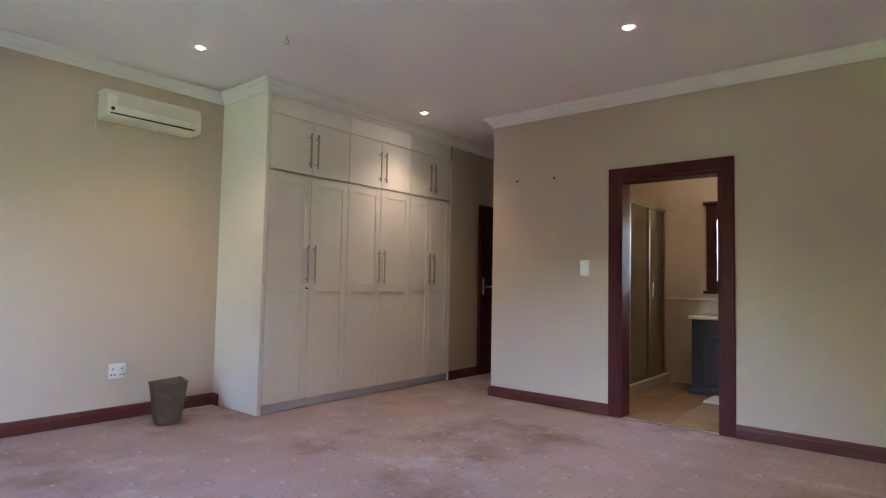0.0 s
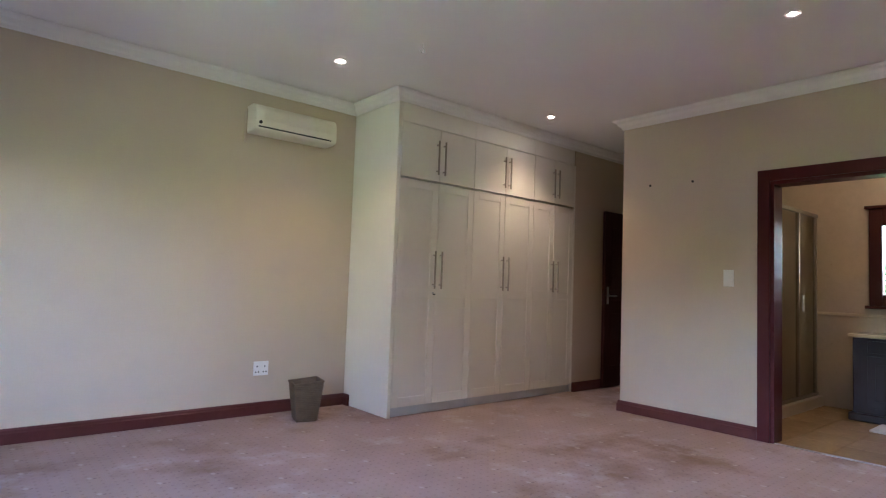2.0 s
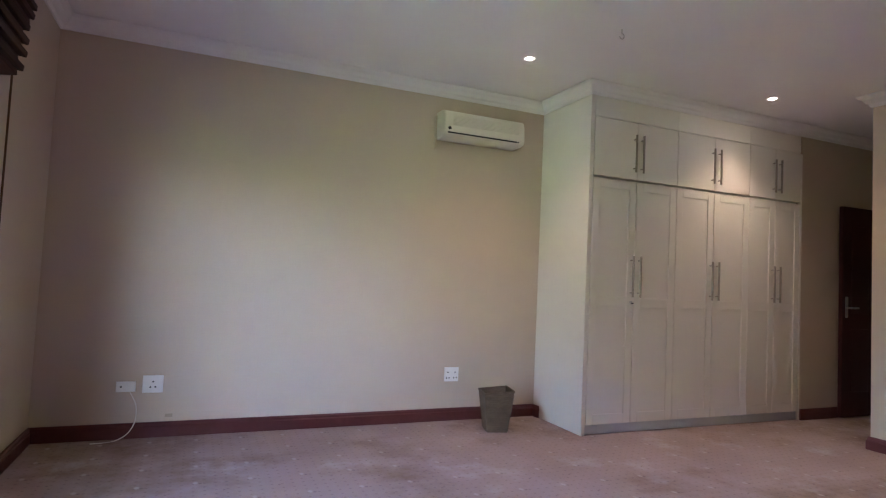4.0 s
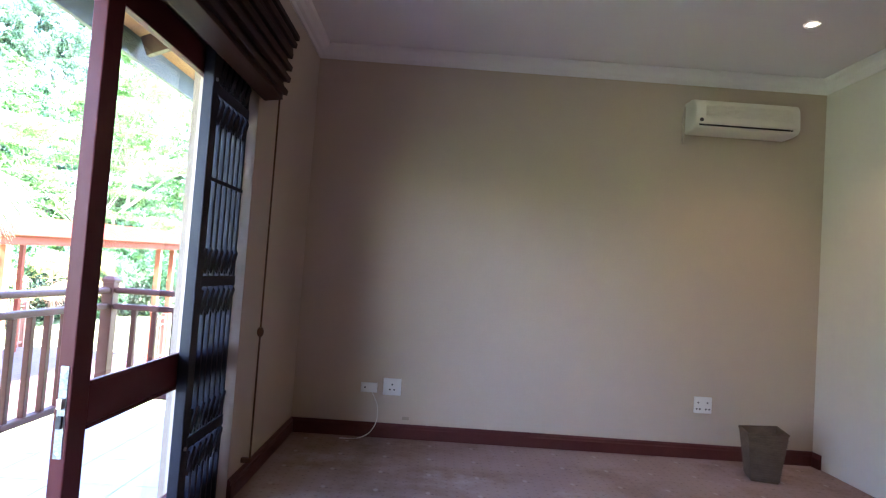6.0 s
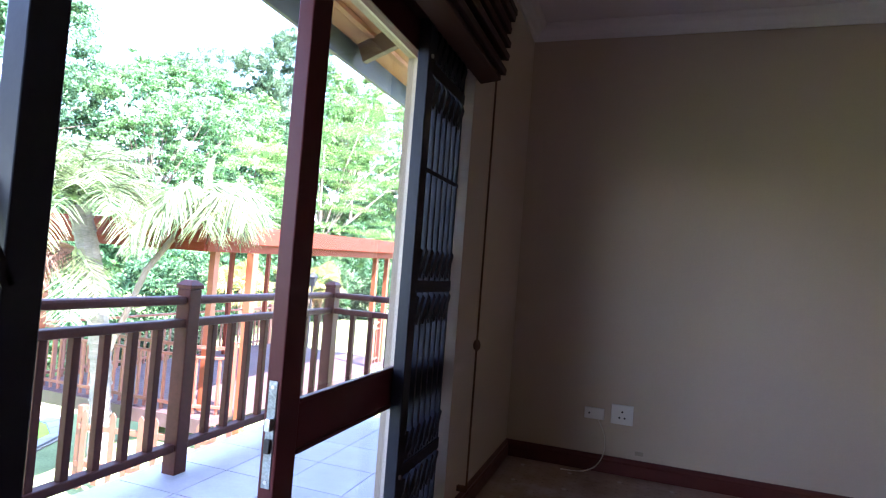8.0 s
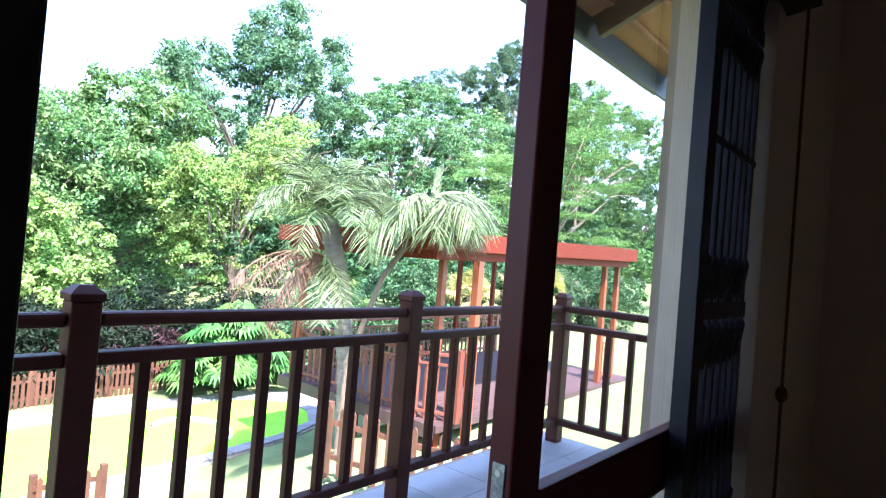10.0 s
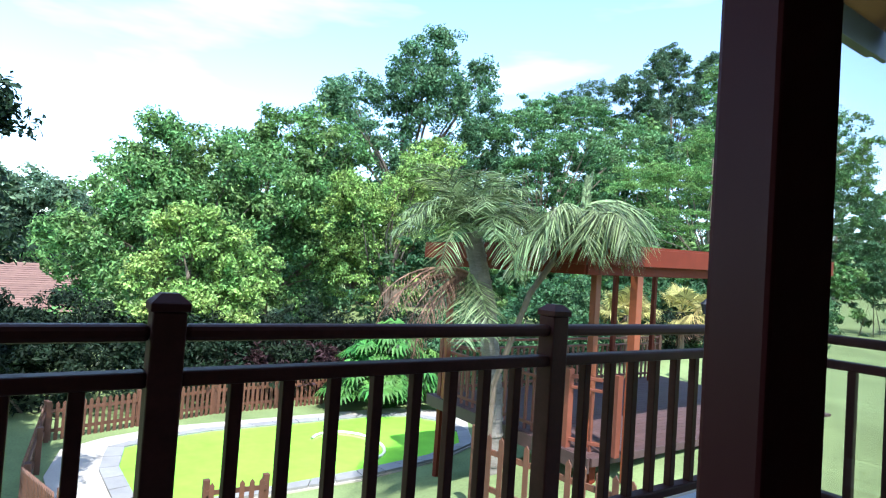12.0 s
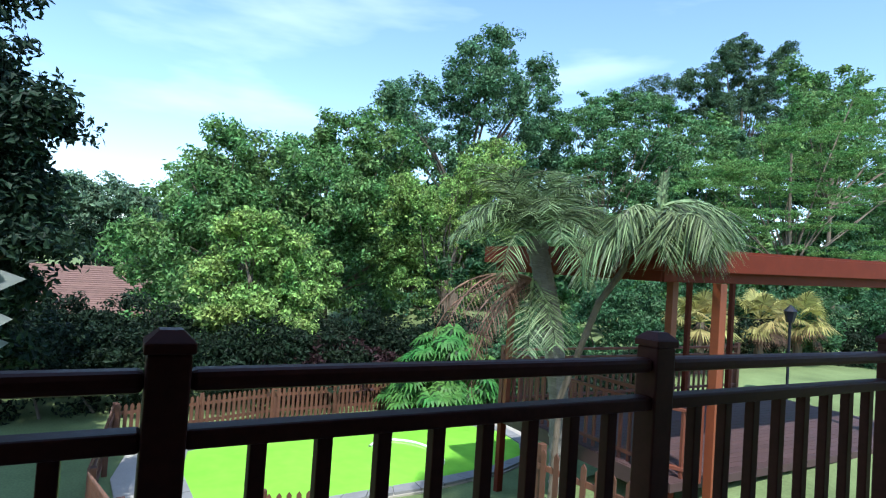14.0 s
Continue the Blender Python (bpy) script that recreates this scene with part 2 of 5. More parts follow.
BARK = mat("grey-brown bark", (0.16, 0.125, 0.09), 0.9, var=0.4, scale=4, fine=30, bump=0.8, stretch=(1, 1, 0.4))
PALMBARK = mat("pale palm trunk", (0.20, 0.18, 0.155), 0.85, var=0.5, scale=3, fine=22, bump=0.8, stretch=(1, 1, 3))
ROOFT = mat("far brown roof tile", (0.17, 0.095, 0.075), 0.8, var=0.2, rand=0.12)
FARWALL = mat("far house wall", (0.45, 0.38, 0.30), 0.85, var=0.1)
L_MID = leaf_mat("mid green leaf", (0.125, 0.250, 0.068), amount=0.7)
L_DEEP = leaf_mat("deep green leaf", (0.058, 0.139, 0.049))
L_LIME = leaf_mat("yellow-green leaf", (0.240, 0.385, 0.090), amount=0.8)
L_TALL = leaf_mat("bluish green leaf", (0.095, 0.204, 0.084))
L_FEATH = leaf_mat("feathery bright leaf", (0.140, 0.280, 0.070), amount=0.75)
L_PINE = leaf_mat("pine needle", (0.087, 0.160, 0.073))
# Leaf colour lowered to carry the shadow-side darkness of the tree.
L_DARK = leaf_mat("shade-dark glossy leaf", (0.020, 0.042, 0.020), trans=0.15, gloss=0.15)
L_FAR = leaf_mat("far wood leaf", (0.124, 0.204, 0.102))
L_PALM = leaf_mat("palm leaflet", (0.175, 0.255, 0.100), amount=0.8, trans=0.3, gloss=0.3, rough=0.45)
L_LAYER = leaf_mat("layered tree leaf", (0.120, 0.250, 0.085), amount=0.7)
L_DEAD = leaf_mat("dry palm frond", (0.17, 0.105, 0.060), trans=0.2, hue=0.01)
L_PHIL = leaf_mat("philodendron leaf", (0.060, 0.160, 0.030), amount=0.8, trans=0.25)
L_FAN = leaf_mat("fan palm leaf", (0.32, 0.30, 0.09), trans=0.3)
# Near-black base: the shade over the shrubs is put into their leaf colour.
L_SHRUB = leaf_mat("shade-dark shrub leaf", (0.015, 0.028, 0.013), trans=0.12, gloss=0.1)
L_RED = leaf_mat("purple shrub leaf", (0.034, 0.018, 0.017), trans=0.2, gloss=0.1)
L_PALE = leaf_mat("pale variegated leaf", (0.38, 0.43, 0.34), amount=0.15, trans=0.3)


# ---- building helpers ----
def bx(bm, x0, y0, z0, x1, y1, z1, bev=0.0, m=None):
    r = bmesh.ops.create_cube(bm, size=1, matrix=Matrix.LocRotScale(((x0 + x1) / 2, (y0 + y1) / 2, (z0 + z1) / 2), None, (abs(x1 - x0), abs(y1 - y0), abs(z1 - z0))))
    vs = r["verts"]
    if bev:
        es = list({e for v in vs for e in v.link_edges})
        out = bmesh.ops.bevel(bm, geom=es, offset=bev, segments=2, affect="EDGES", profile=0.5)
        vs = list({v for f in out["faces"] for v in f.verts} | {v for v in vs if v.is_valid})
    if m is not None:
        bmesh.ops.transform(bm, matrix=m, verts=[v for v in vs if v.is_valid])
    return bm


def box(*a, **k):
    return bx(bmesh.new(), *a, **k)


def rod(bm, a, b, r0, r1=None, seg=10, cap=True):
    a, b = Vector(a), Vector(b)
    d = b - a
    q = d.to_track_quat("Z", "Y")
    bmesh.ops.create_cone(bm, cap_ends=cap, segments=seg, radius1=r0, radius2=r0 if r1 is None else r1, depth=d.length,
                          matrix=Matrix.LocRotScale((a + b) / 2, q, None))
    return bm


def bar(bm, a, b, w, h, bev=0.0):
    """A square bar from a to b, w wide across and h high."""
    a, b = Vector(a), Vector(b)
    d = b - a
    q = d.to_track_quat("X", "Z")
    return bx(bm, -d.length / 2, -w / 2, -h / 2, d.length / 2, w / 2, h / 2, bev, Matrix.LocRotScale((a + b) / 2, q, None))


def prism(bm, pts, z0, z1):
    lo = [bm.verts.new((x, y, z0)) for x, y in pts]
    hi = [bm.verts.new((x, y, z1)) for x, y in pts]
    n = len(pts)
    bm.faces.new(hi)
    bm.faces.new(lo[::-1])
    for i in range(n):
        bm.faces.new((lo[i], lo[(i + 1) % n], hi[(i + 1) % n], hi[i]))
    bmesh.ops.recalc_face_normals(bm, faces=bm.faces)
    return bm


def sweep(bm, path, profile):
    """Runs a profile of (out, z) along an open path of wall corners; the room lies to the right."""
    rings = []
    for i, (x, y) in enumerate(path):
        dirs = []
        if i:
            dirs.append((Vector((x, y)) - Vector(path[i - 1])).normalized())
        if i < len(path) - 1:
            dirs.append((Vector(path[i + 1]) - Vector((x, y))).normalized())
        ns = [Vector((d.y, -d.x)) for d in dirs]
        mi = ns[0] if len(ns) == 1 else (ns[0] + ns[1]) / max(0.2, 1 + ns[0].dot(ns[1]))
        rings.append([bm.verts.new((x + mi.x * o, y + mi.y * o, z)) for o, z in profile])
    n = len(profile)
    for a, b in zip(rings, rings[1:]):
        for j in range(n):
            bm.faces.new((a[j], a[(j + 1) % n], b[(j + 1) % n], b[j]))
    bm.faces.new(rings[0])
    bm.faces.new(rings[-1][::-1])
    bmesh.ops.recalc_face_normals(bm, faces=bm.faces)
    return bm


def mesh_of(name, bm, material):
    me = bpy.data.meshes.new(name)
    bm.to_mesh(me)
    bm.free()
    me.materials.append(material)
    return me


def part(name, bm, material, parent=None, label=""):
    me = bm if isinstance(bm, bpy.types.Mesh) else mesh_of(name, bm, material)
    ob = new(name, me)
    if parent:
        ob.parent = parent
        ob.matrix_parent_inverse = parent.matrix_basis.inverted()
    return tagged(ob, label)


def thing(name, at, label, category, group="", kind=""):
    ob = new(name)
    ob.empty_display_size = 0.1
    ob.matrix_basis = Matrix.Translation(at)
    return tagged(ob, label, category, group, kind)


def struct(name, bm, material, label=""):
    return tagged(part(name, bm, material), label, kind="structure")


def smooth(ob):
    for f in ob.data.polygons:
        f.use_smooth = True
    return ob


# ---- bedroom shell ----
CEIL, XE, YS = 2.75, 5.74, -6.8
WF, WX0, WX1 = -0.69, 3.69, 6.13
DY0, DY1 = -3.72, -1.25
struct("floor", box(-0.02, YS - 0.2, -0.15, 5.80, 0.2, 0.0), CARPET, "worn pink-beige carpet with small motifs")
struct("floor", box(5.80, -1.54, -0.15, 7.7, 0.2, 0.0), CARPET, "worn pink-beige carpet with small motifs")
struct("ceiling", box(-0.33, YS - 0.2, CEIL, 8.2, 0.3, CEIL + 0.12), WHITE, "flat white painted ceiling")
struct("wall_north", box(-0.33, 0, -0.15, WX1, 0.3, CEIL), WALL, "beige painted wall")
struct("wall_north", box(WX1, WF, -0.15, 7.6, 0.3, CEIL), WALL, "beige painted wall")
struct("wall_passage_end", box(7.6, -1.70, -0.15, 7.75, 0.3, CEIL), WALL, "beige painted wall")
struct("wall_passage_south", box(XE + 0.15, -1.69, -0.15, 7.6, -1.54, CEIL), WALL, "beige painted wall")
OY0, OY1, OZ = -3.655, -2.845, 2.015
struct("wall_east", box(XE, OY1, 0, XE + 0.15, -1.54, CEIL), WALL, "beige painted wall")
struct("wall_east", box(XE, YS, 0, XE + 0.15, OY0, CEIL), WALL, "beige painted wall")
struct("wall_east", box(XE, OY0, OZ, XE + 0.15, OY1, CEIL), WALL, "beige painted wall")
struct("wall_south", box(-0.33, YS - 0.2, -0.15, XE + 0.15, YS, CEIL), WALL, "beige painted wall")
struct("wall_west", box(-0.30, DY1, -0.15, 0, 0, CEIL), WALL, "beige painted wall beside the sliding door")
struct("wall_west", box(-0.30, YS, -0.15, 0, DY0, CEIL), WALL, "beige painted wall")
struct("wall_west", box(-0.30, DY0, 2.10, 0, DY1, CEIL), WALL, "beige painted wall over the sliding door")
struct("wall_exterior", box(-0.33, DY1, -2.6, -0.30, 0.9, 2.9), PLASTER_OUT, "cream rendered house wall")
struct("wall_exterior", box(-0.33, -9, -2.6, -0.30, DY0, 2.9), PLASTER_OUT, "cream rendered house wall")
struct("wall_exterior", box(-0.33, DY0, 2.10, -0.30, DY1, 2.9), PLASTER_OUT, "cream rendered house wall")
struct("wall_exterior", box(-0.30, 0.3, -2.6, 8.3, 0.9, 2.9), PLASTER_OUT, "cream rendered house wall")
struct("wall_exterior", box(-0.33, DY0, -2.6, -0.30, DY1, -0.16), PLASTER_OUT, "cream rendered house wall")
CP = [(0, 0), (0, -0.092), (0.012, -0.092), (0.020, -0.070), (0.038, -0.058), (0.052, -0.034), (0.074, -0.022), (0.082, -0.008), (0.082, 0)]
struct("cornice", sweep(bmesh.new(), [(0, YS), (0, 0), (WX0, 0), (WX0, WF), (7.6, WF), (7.6, -1.54), (XE, -1.54), (XE, YS), (0, YS)],
                        [(o, CEIL - 0.001 + z) for o, z in CP]), CORNICE, "moulded white plaster cornice")
BP = [(0, 0.001), (0.022, 0.001), (0.022, 0.068), (0.016, 0.076), (0.016, 0.088), (0.008, 0.100), (0, 0.100)]
for run in ([(0, DY1), (0, 0), (WX0, 0)], [(WX1, WF), (7.6, WF), (7.6, -1.54), (XE, -1.54), (XE, OY1 + 0.09)], [(XE, OY0 - 0.09), (XE, YS), (0, YS), (0, DY0)]):
    struct("baseboard", sweep(bmesh.new(), run, BP), SKIRT, "moulded red mahogany skirting board")
struct("baseboard", sweep(bmesh.new(), [(WX0, -0.02), (WX0, -0.10)], BP), SKIRT, "short mahogany skirting return")
# small marks on the walls
for y, z in ((-1.82, 2.092), (-2.22, 2.087)):
    tagged(part("wall_plug", rod(bmesh.new(), (XE - 0.004, y, z), (XE + 0.01, y, z), 0.011), BLACK), "dark drilled hole with plug in wall", "wall plug", "wall plugs")
tagged(part("wall_blemish", bx(bmesh.new(), 0.775, -0.0025, 0.128, 0.822, 0.001, 0.150), mat("bare plaster", (0.40, 0.33, 0.24), 0.9)), "patch of chipped paint above skirting", "blemish", kind="structure")

# ---- passage door, standing open against the wall ----
pd = thing("door_1", (7.0, -0.75, 0), "dark-stained wooden door standing open along the passage wall", "door", kind="structure")
part("door_leaf", box(6.63, -0.755, 0.012, 7.43, -0.715, 2.035, 0.004), DARKDOOR, pd)
for z0, z1 in ((0.25, 0.85), (1.0, 1.85)):
    for x0 in (6.75, 7.07):
        part("panel", box(x0, -0.763, z0, x0 + 0.26, -0.757, z1, 0.003), DARKDOOR, pd)
plate = part("lock_plate", box(6.665, -0.761, 0.96, 6.705, -0.757, 1.16, 0.002), STEEL, pd, "brushed steel lock plate")
hb = rod(bmesh.new(), (6.685, -0.76, 1.055), (6.685, -0.80, 1.055), 0.008)
rod(hb, (6.685, -0.80, 1.055), (6.80, -0.80, 1.055), 0.009)
part("handle", hb, STEEL, pd, "brushed steel lever handle")

# ---- bathroom doorway ----
fr = thing("door_frame", (XE, -3.25, 0), "mahogany door frame round the bathroom opening", "door frame", kind="structure")
for y0, y1 in ((OY1, OY1 + 0.09), (OY0 - 0.09, OY0)):
    part("architrave", box(XE - 0.022, y0, 0.001, XE + 0.001, y1, OZ + 0.09, 0.004), MAHOG, fr)
part("architrave", box(XE - 0.021, OY0, OZ, XE + 0.001, OY1, OZ + 0.09, 0.004), MAHOG, fr)
for y0, y1 in ((OY1 - 0.028, OY1), (OY0, OY0 + 0.028)):
    part("jamb", box(XE - 0.006, y0, 0.001, XE + 0.156, y1, OZ), MAHOG, fr)
part("jamb", box(XE - 0.006, OY0 + 0.028, OZ - 0.028, XE + 0.156, OY1 - 0.028, OZ), MAHOG, fr)
part("threshold", box(XE - 0.004, OY0 + 0.028, 0.0, XE + 0.02, OY1 - 0.028, 0.006), STEEL, fr, "thin metal threshold strip")
lsw = thing("light_switch", (XE, -2.53, 1.25), "white rectangular plastic light switch on beige wall", "light switch")
part("plate", box(XE - 0.010, -2.571, 1.184, XE, -2.489, 1.320, 0.003), PLASTIC, lsw)
part("rocker", box(XE - 0.015, -2.540, 1.235, XE - 0.009, -2.520, 1.270, 0.002), PLASTIC, lsw)

# ---- bathroom ----
BX0, BX1, BYN, BYS = XE + 0.15, 7.93, -1.69, -5.2
bath_floor = struct("floor_bathroom", box(BX0 - 0.09, BYS, -0.15, BX1, BYN, -0.006), GROUT, "honey-coloured tiled bathroom floor")
struct("wall_bathroom_north", box(BX0, BYN - 0.03, -0.15, BX1, BYN - 0.002, CEIL), BTILE, "beige tiled wall")
struct("wall_bathroom_south", box(BX0, BYS - 0.1, -0.15, BX1 + 0.15, BYS, CEIL), BTILE, "beige tiled wall")
BW = (-3.46, -3.06, 1.12, 1.96)
struct("wall_bathroom_east", box(BX1, BW[1], -0.15, BX1 + 0.15, BYN, CEIL), BTILE, "beige tiled wall")
struct("wall_bathroom_east", box(BX1, BYS, -0.15, BX1 + 0.15, BW[0], CEIL), BTILE, "beige tiled wall")
struct("wall_bathroom_east", box(BX1, BW[0], -0.15, BX1 + 0.15, BW[1], BW[2]), BTILE, "beige tiled wall")
struct("wall_bathroom_east", box(BX1, BW[0], BW[3], BX1 + 0.15, BW[1], CEIL), BTILE, "beige tiled wall")
struct("trim", box(BX1 - 0.012, BYS, 0.945, BX1, -2.5, 0.975, 0.004), MARBLE, "raised dado tile band")
wn = thing("window_2", (BX1, -3.26, 1.5), "dark wooden framed bathroom window above the vanity", "window", kind="structure")
for y0, y1 in ((BW[0] - 0.09, BW[0] + 0.02), (BW[1] - 0.02, BW[1] + 0.09)):
    part("window_frame", box(BX1 - 0.035, y0, BW[2] - 0.06, BX1 + 0.05, y1, BW[3] + 0.07, 0.005), DARKDOOR, wn)
part("window_frame", box(BX1 - 0.036, BW[0] + 0.02, BW[3] - 0.1, BX1 + 0.05, BW[1] - 0.02, BW[3] + 0.07, 0.005), DARKDOOR, wn)
part("window_frame", box(BX1 - 0.036, BW[0] + 0.02, BW[2] - 0.06, BX1 + 0.05, BW[1] - 0.02, BW[2] + 0.05, 0.005), DARKDOOR, wn)
part("window_sill", box(BX1 - 0.07, BW[0] - 0.12, BW[2] - 0.09, BX1 + 0.02, BW[1] + 0.12, BW[2] - 0.06, 0.006), DARKDOOR, wn)
part("window_head", box(BX1 - 0.07, BW[0] - 0.12, BW[3] + 0.07, BX1 + 0.02, BW[1] + 0.12, BW[3] + 0.10, 0.006), DARKDOOR, wn)
pane = part("pane", box(BX1 + 0.01, BW[0] + 0.02, BW[2] + 0.05, BX1 + 0.016, BW[1] - 0.02, BW[3] - 0.1), GLASS, wn)
pane.visible_shadow = False
for k in range(4):
    z = BW[2] + 0.09 + 0.055 * k
    part("bar", rod(bmesh.new(), (BX1 + 0.08, BW[0], z), (BX1 + 0.08, BW[1], z), 0.007), GATEM, wn)
van = thing("vanity_unit", (7.64, -3.6, 0), "dark wooden bathroom vanity with panelled door and cream marble top", "vanity")
part("carcass", box(7.37, -4.25, 0.07, BX1 - 0.002, -2.96, 0.765, 0.006), VANITY, van)
part("plinth", box(7.33, -4.28, 0.001, BX1 - 0.003, -2.93, 0.075, 0.012), VANITY, van)
part("top", box(7.33, -4.29, 0.766, BX1 - 0.004, -2.93, 0.80, 0.008), MARBLE, van, "cream marble top")
for k in range(3):
    y = -3.08 - 0.4 * k
    dr = part("door", box(7.352, y - 0.36, 0.13, 7.368, y, 0.60, 0.004), VANITY, van)
    part("panel", box(7.340, y - 0.30, 0.20, 7.351, y - 0.06, 0.53, 0.006), VANITY, dr)
    part("drawer_front", box(7.352, y - 0.36, 0.63, 7.368, y, 0.74, 0.004), VANITY, van)
bm = box(6.92, -3.75, -0.004, 7.30, -3.19, 0.018, 0.008)
tagged(part("bath_mat", bm, MAT_TOWEL), "small white cotton bath mat before the vanity", "bath mat")
sh = thing("shower_screen", (7.2, -2.5, 0), "framed glass shower enclosure on a tiled kerb", "shower")
part("kerb", box(5.91, -2.56, -0.006, BX1, -2.44, 0.10, 0.006), BTILE, sh)
part("head_rail", box(5.91, -2.515, 1.97, BX1, -2.485, 2.01, 0.003), ALU, sh)
part("sill_rail", box(5.91, -2.515, 0.10, BX1, -2.485, 0.13, 0.003), ALU, sh)
for x in (5.95, 6.80, 7.36, BX1 - 0.075):
    part("mullion", box(x, -2.516, 0.13, x + 0.035, -2.484, 1.97, 0.003), ALU, sh)
for x0, x1 in ((5.985, 6.80), (6.835, 7.36), (7.395, BX1 - 0.075)):
    g = part("pane", box(x0, -2.503, 0.13, x1, -2.497, 1.97), SHGLASS, sh)
    g.visible_shadow = False
part("handle", rod(bmesh.new(), (7.40, -2.54, 0.98), (7.40, -2.54, 1.14), 0.010), STEEL, sh, "chrome shower handle")


# ---- fitted wardrobe ----
PAIRS = ((3.725, 4.583), (4.583, 5.436), (5.436, 6.105))
for i, (xa, xb) in enumerate(PAIRS):
    x0 = WX0 if i == 0 else xa
    x1 = WX1 if i == 2 else xb
    wd = thing("wardrobe", ((x0 + x1) / 2, -0.35, 0), "built-in cream shaker wardrobe unit with two tall doors and top lockers", "wardrobe", "fitted wardrobe units")
    part("carcass", box(x0 + (0 if i == 0 else 0.0005), WF + 0.060, 0.08, x1 - 0.0005, -0.001, CEIL - 0.002), CREAM, wd)
    if i == 0:
        part("side_panel", box(x0 - 0.004, WF, 0.002, x0 + 0.030, -0.0012, CEIL - 0.003, 0.002), CREAM, wd)
    if i == 2:
        part("end_strip", box(xb + 0.003, WF, 0.002, x1 - 0.001, WF + 0.021, 2.49, 0.001), CREAM, wd)
    part("plinth", box(x0 + 0.001, WF + 0.035, 0.001, x1 - 0.001, WF + 0.055, 0.08), KICK, wd, "grey recessed plinth")
    part("filler", box(xa + 0.001, WF, 2.495, xb - 0.001, WF + 0.021, CEIL - 0.004), CREAM, wd)
    xm = (xa + xb) / 2
    for k, (a, b) in enumerate(((xa, xm), (xm, xb))):
        a, b = a + 0.0018, b - 0.0018
        dr = part("door", box(a, WF + 0.008, 0.082, b, WF + 0.022, 2.006), CREAM, wd)
        for p0, p1, q0, q1 in ((a, a + 0.068, 0.082, 2.006), (b - 0.068, b, 0.082, 2.006), (a + 0.068, b - 0.068, 0.082, 0.160),
                               (a + 0.068, b - 0.068, 1.000, 1.070), (a + 0.068, b - 0.068, 1.935, 2.006)):
            part("frame_rail", box(p0, WF + 0.001, q0, p1, WF + 0.0085, q1, 0.002), CREAM, dr)
        up = part("locker_door", box(a, WF - 0.001, 2.024, b, WF + 0.022, 2.490, 0.002), CREAM, wd)
        hx = b - 0.036 if k == 0 else a + 0.036
        for z0, z1, host in ((1.075, 1.405, dr), (2.080, 2.385, up)):
            hb = rod(bmesh.new(), (hx, WF - 0.034, z0), (hx, WF - 0.034, z1), 0.0085)
            for z in (z0 + 0.035, z1 - 0.035):
                rod(hb, (hx, WF - 0.034, z), (hx, WF - 0.001, z), 0.005)
            part("handle", hb, HANDLE, host, "dull nickel bar handle")
        if i == 0 and k == 0:
            kb = rod(bmesh.new(), (hx + 0.008, WF - 0.010, 1.035), (hx + 0.008, WF, 1.035), 0.011)
            part("lock", kb, STEEL, dr, "small round steel lock")
            part("key", box(hx + 0.004, WF - 0.035, 1.022, hx + 0.012, WF - 0.011, 1.032), BLACK, dr, "dark key")

# ---- air conditioner ----
ac = thing("air_conditioner", (2.97, -0.1, 2.38), "ivory plastic split air conditioner fixed high on the wall", "air conditioner")
bm = bmesh.new()
prof = [(0, 2.290), (-0.13, 2.290), (-0.188, 2.300), (-0.205, 2.328), (-0.198, 2.455), (-0.175, 2.498), (-0.12, 2.515), (0, 2.515)]
ra = [bm.verts.new((2.650, y, z)) for y, z in prof]
rb = [bm.verts.new((3.380, y, z)) for y, z in prof]
for j in range(len(prof)):
    bm.faces.new((ra[j], ra[(j + 1) % len(prof)], rb[(j + 1) % len(prof)], rb[j]))
bm.faces.new(ra[::-1])
bm.faces.new(rb)
bmesh.ops.recalc_face_normals(bm, faces=bm.faces)
bmesh.ops.bevel(bm, geom=[e for e in bm.edges], offset=0.012, segments=2, affect="EDGES", profile=0.5)
smooth(part("casing", bm, ACPLAST, ac))
part("outlet_slot", bar(bmesh.new(), (2.675, -0.2045, 2.318), (3.305, -0.2045, 2.318), 0.006, 0.011), BLACK, ac, "thin black outlet slot")
part("flap", box(2.685, -0.2085, 2.330, 3.35, -0.200, 2.372, 0.003), ACPLAST, ac)
for k in range(8):
    part("grille_louvre", box(2.72, -0.2105 + 0.0012 * k, 2.384 + 0.0105 * k, 3.32, -0.198, 2.389 + 0.0105 * k, 0.0012), ACPLAST, ac)
part("badge", rod(bmesh.new(), (2.690, -0.2095, 2.352), (2.690, -0.205, 2.352), 0.014), BLACK, ac, "small dark oval badge")
part("indicator", rod(bmesh.new(), (3.318, -0.207, 2.318), (3.318, -0.20, 2.318), 0.006), BLACK, ac)
tagged(part("aircon_pipe_cover", box(2.640, -0.03, 2.215, 2.655, -0.001, 2.49, 0.004), WALL), "painted pipe cover beside the air conditioner", "pipe cover")


# ---- sockets, cable ----
def socket(x0, z0, x1, z1, holes):
    s = thing("wall_socket", ((x0 + x1) / 2, 0, (z0 + z1) / 2), "white plastic wall socket above the skirting", "socket", "wall sockets")
    part("plate", box(x0, -0.011, z0, x1, 0.0, z1, 0.003), PLASTIC, s)
    for hx, hz in holes:
        part("pin_hole", rod(bmesh.new(), (hx, -0.0125, hz), (hx, -0.009, hz), 0.006, seg=8), BLACK, s)
    return s


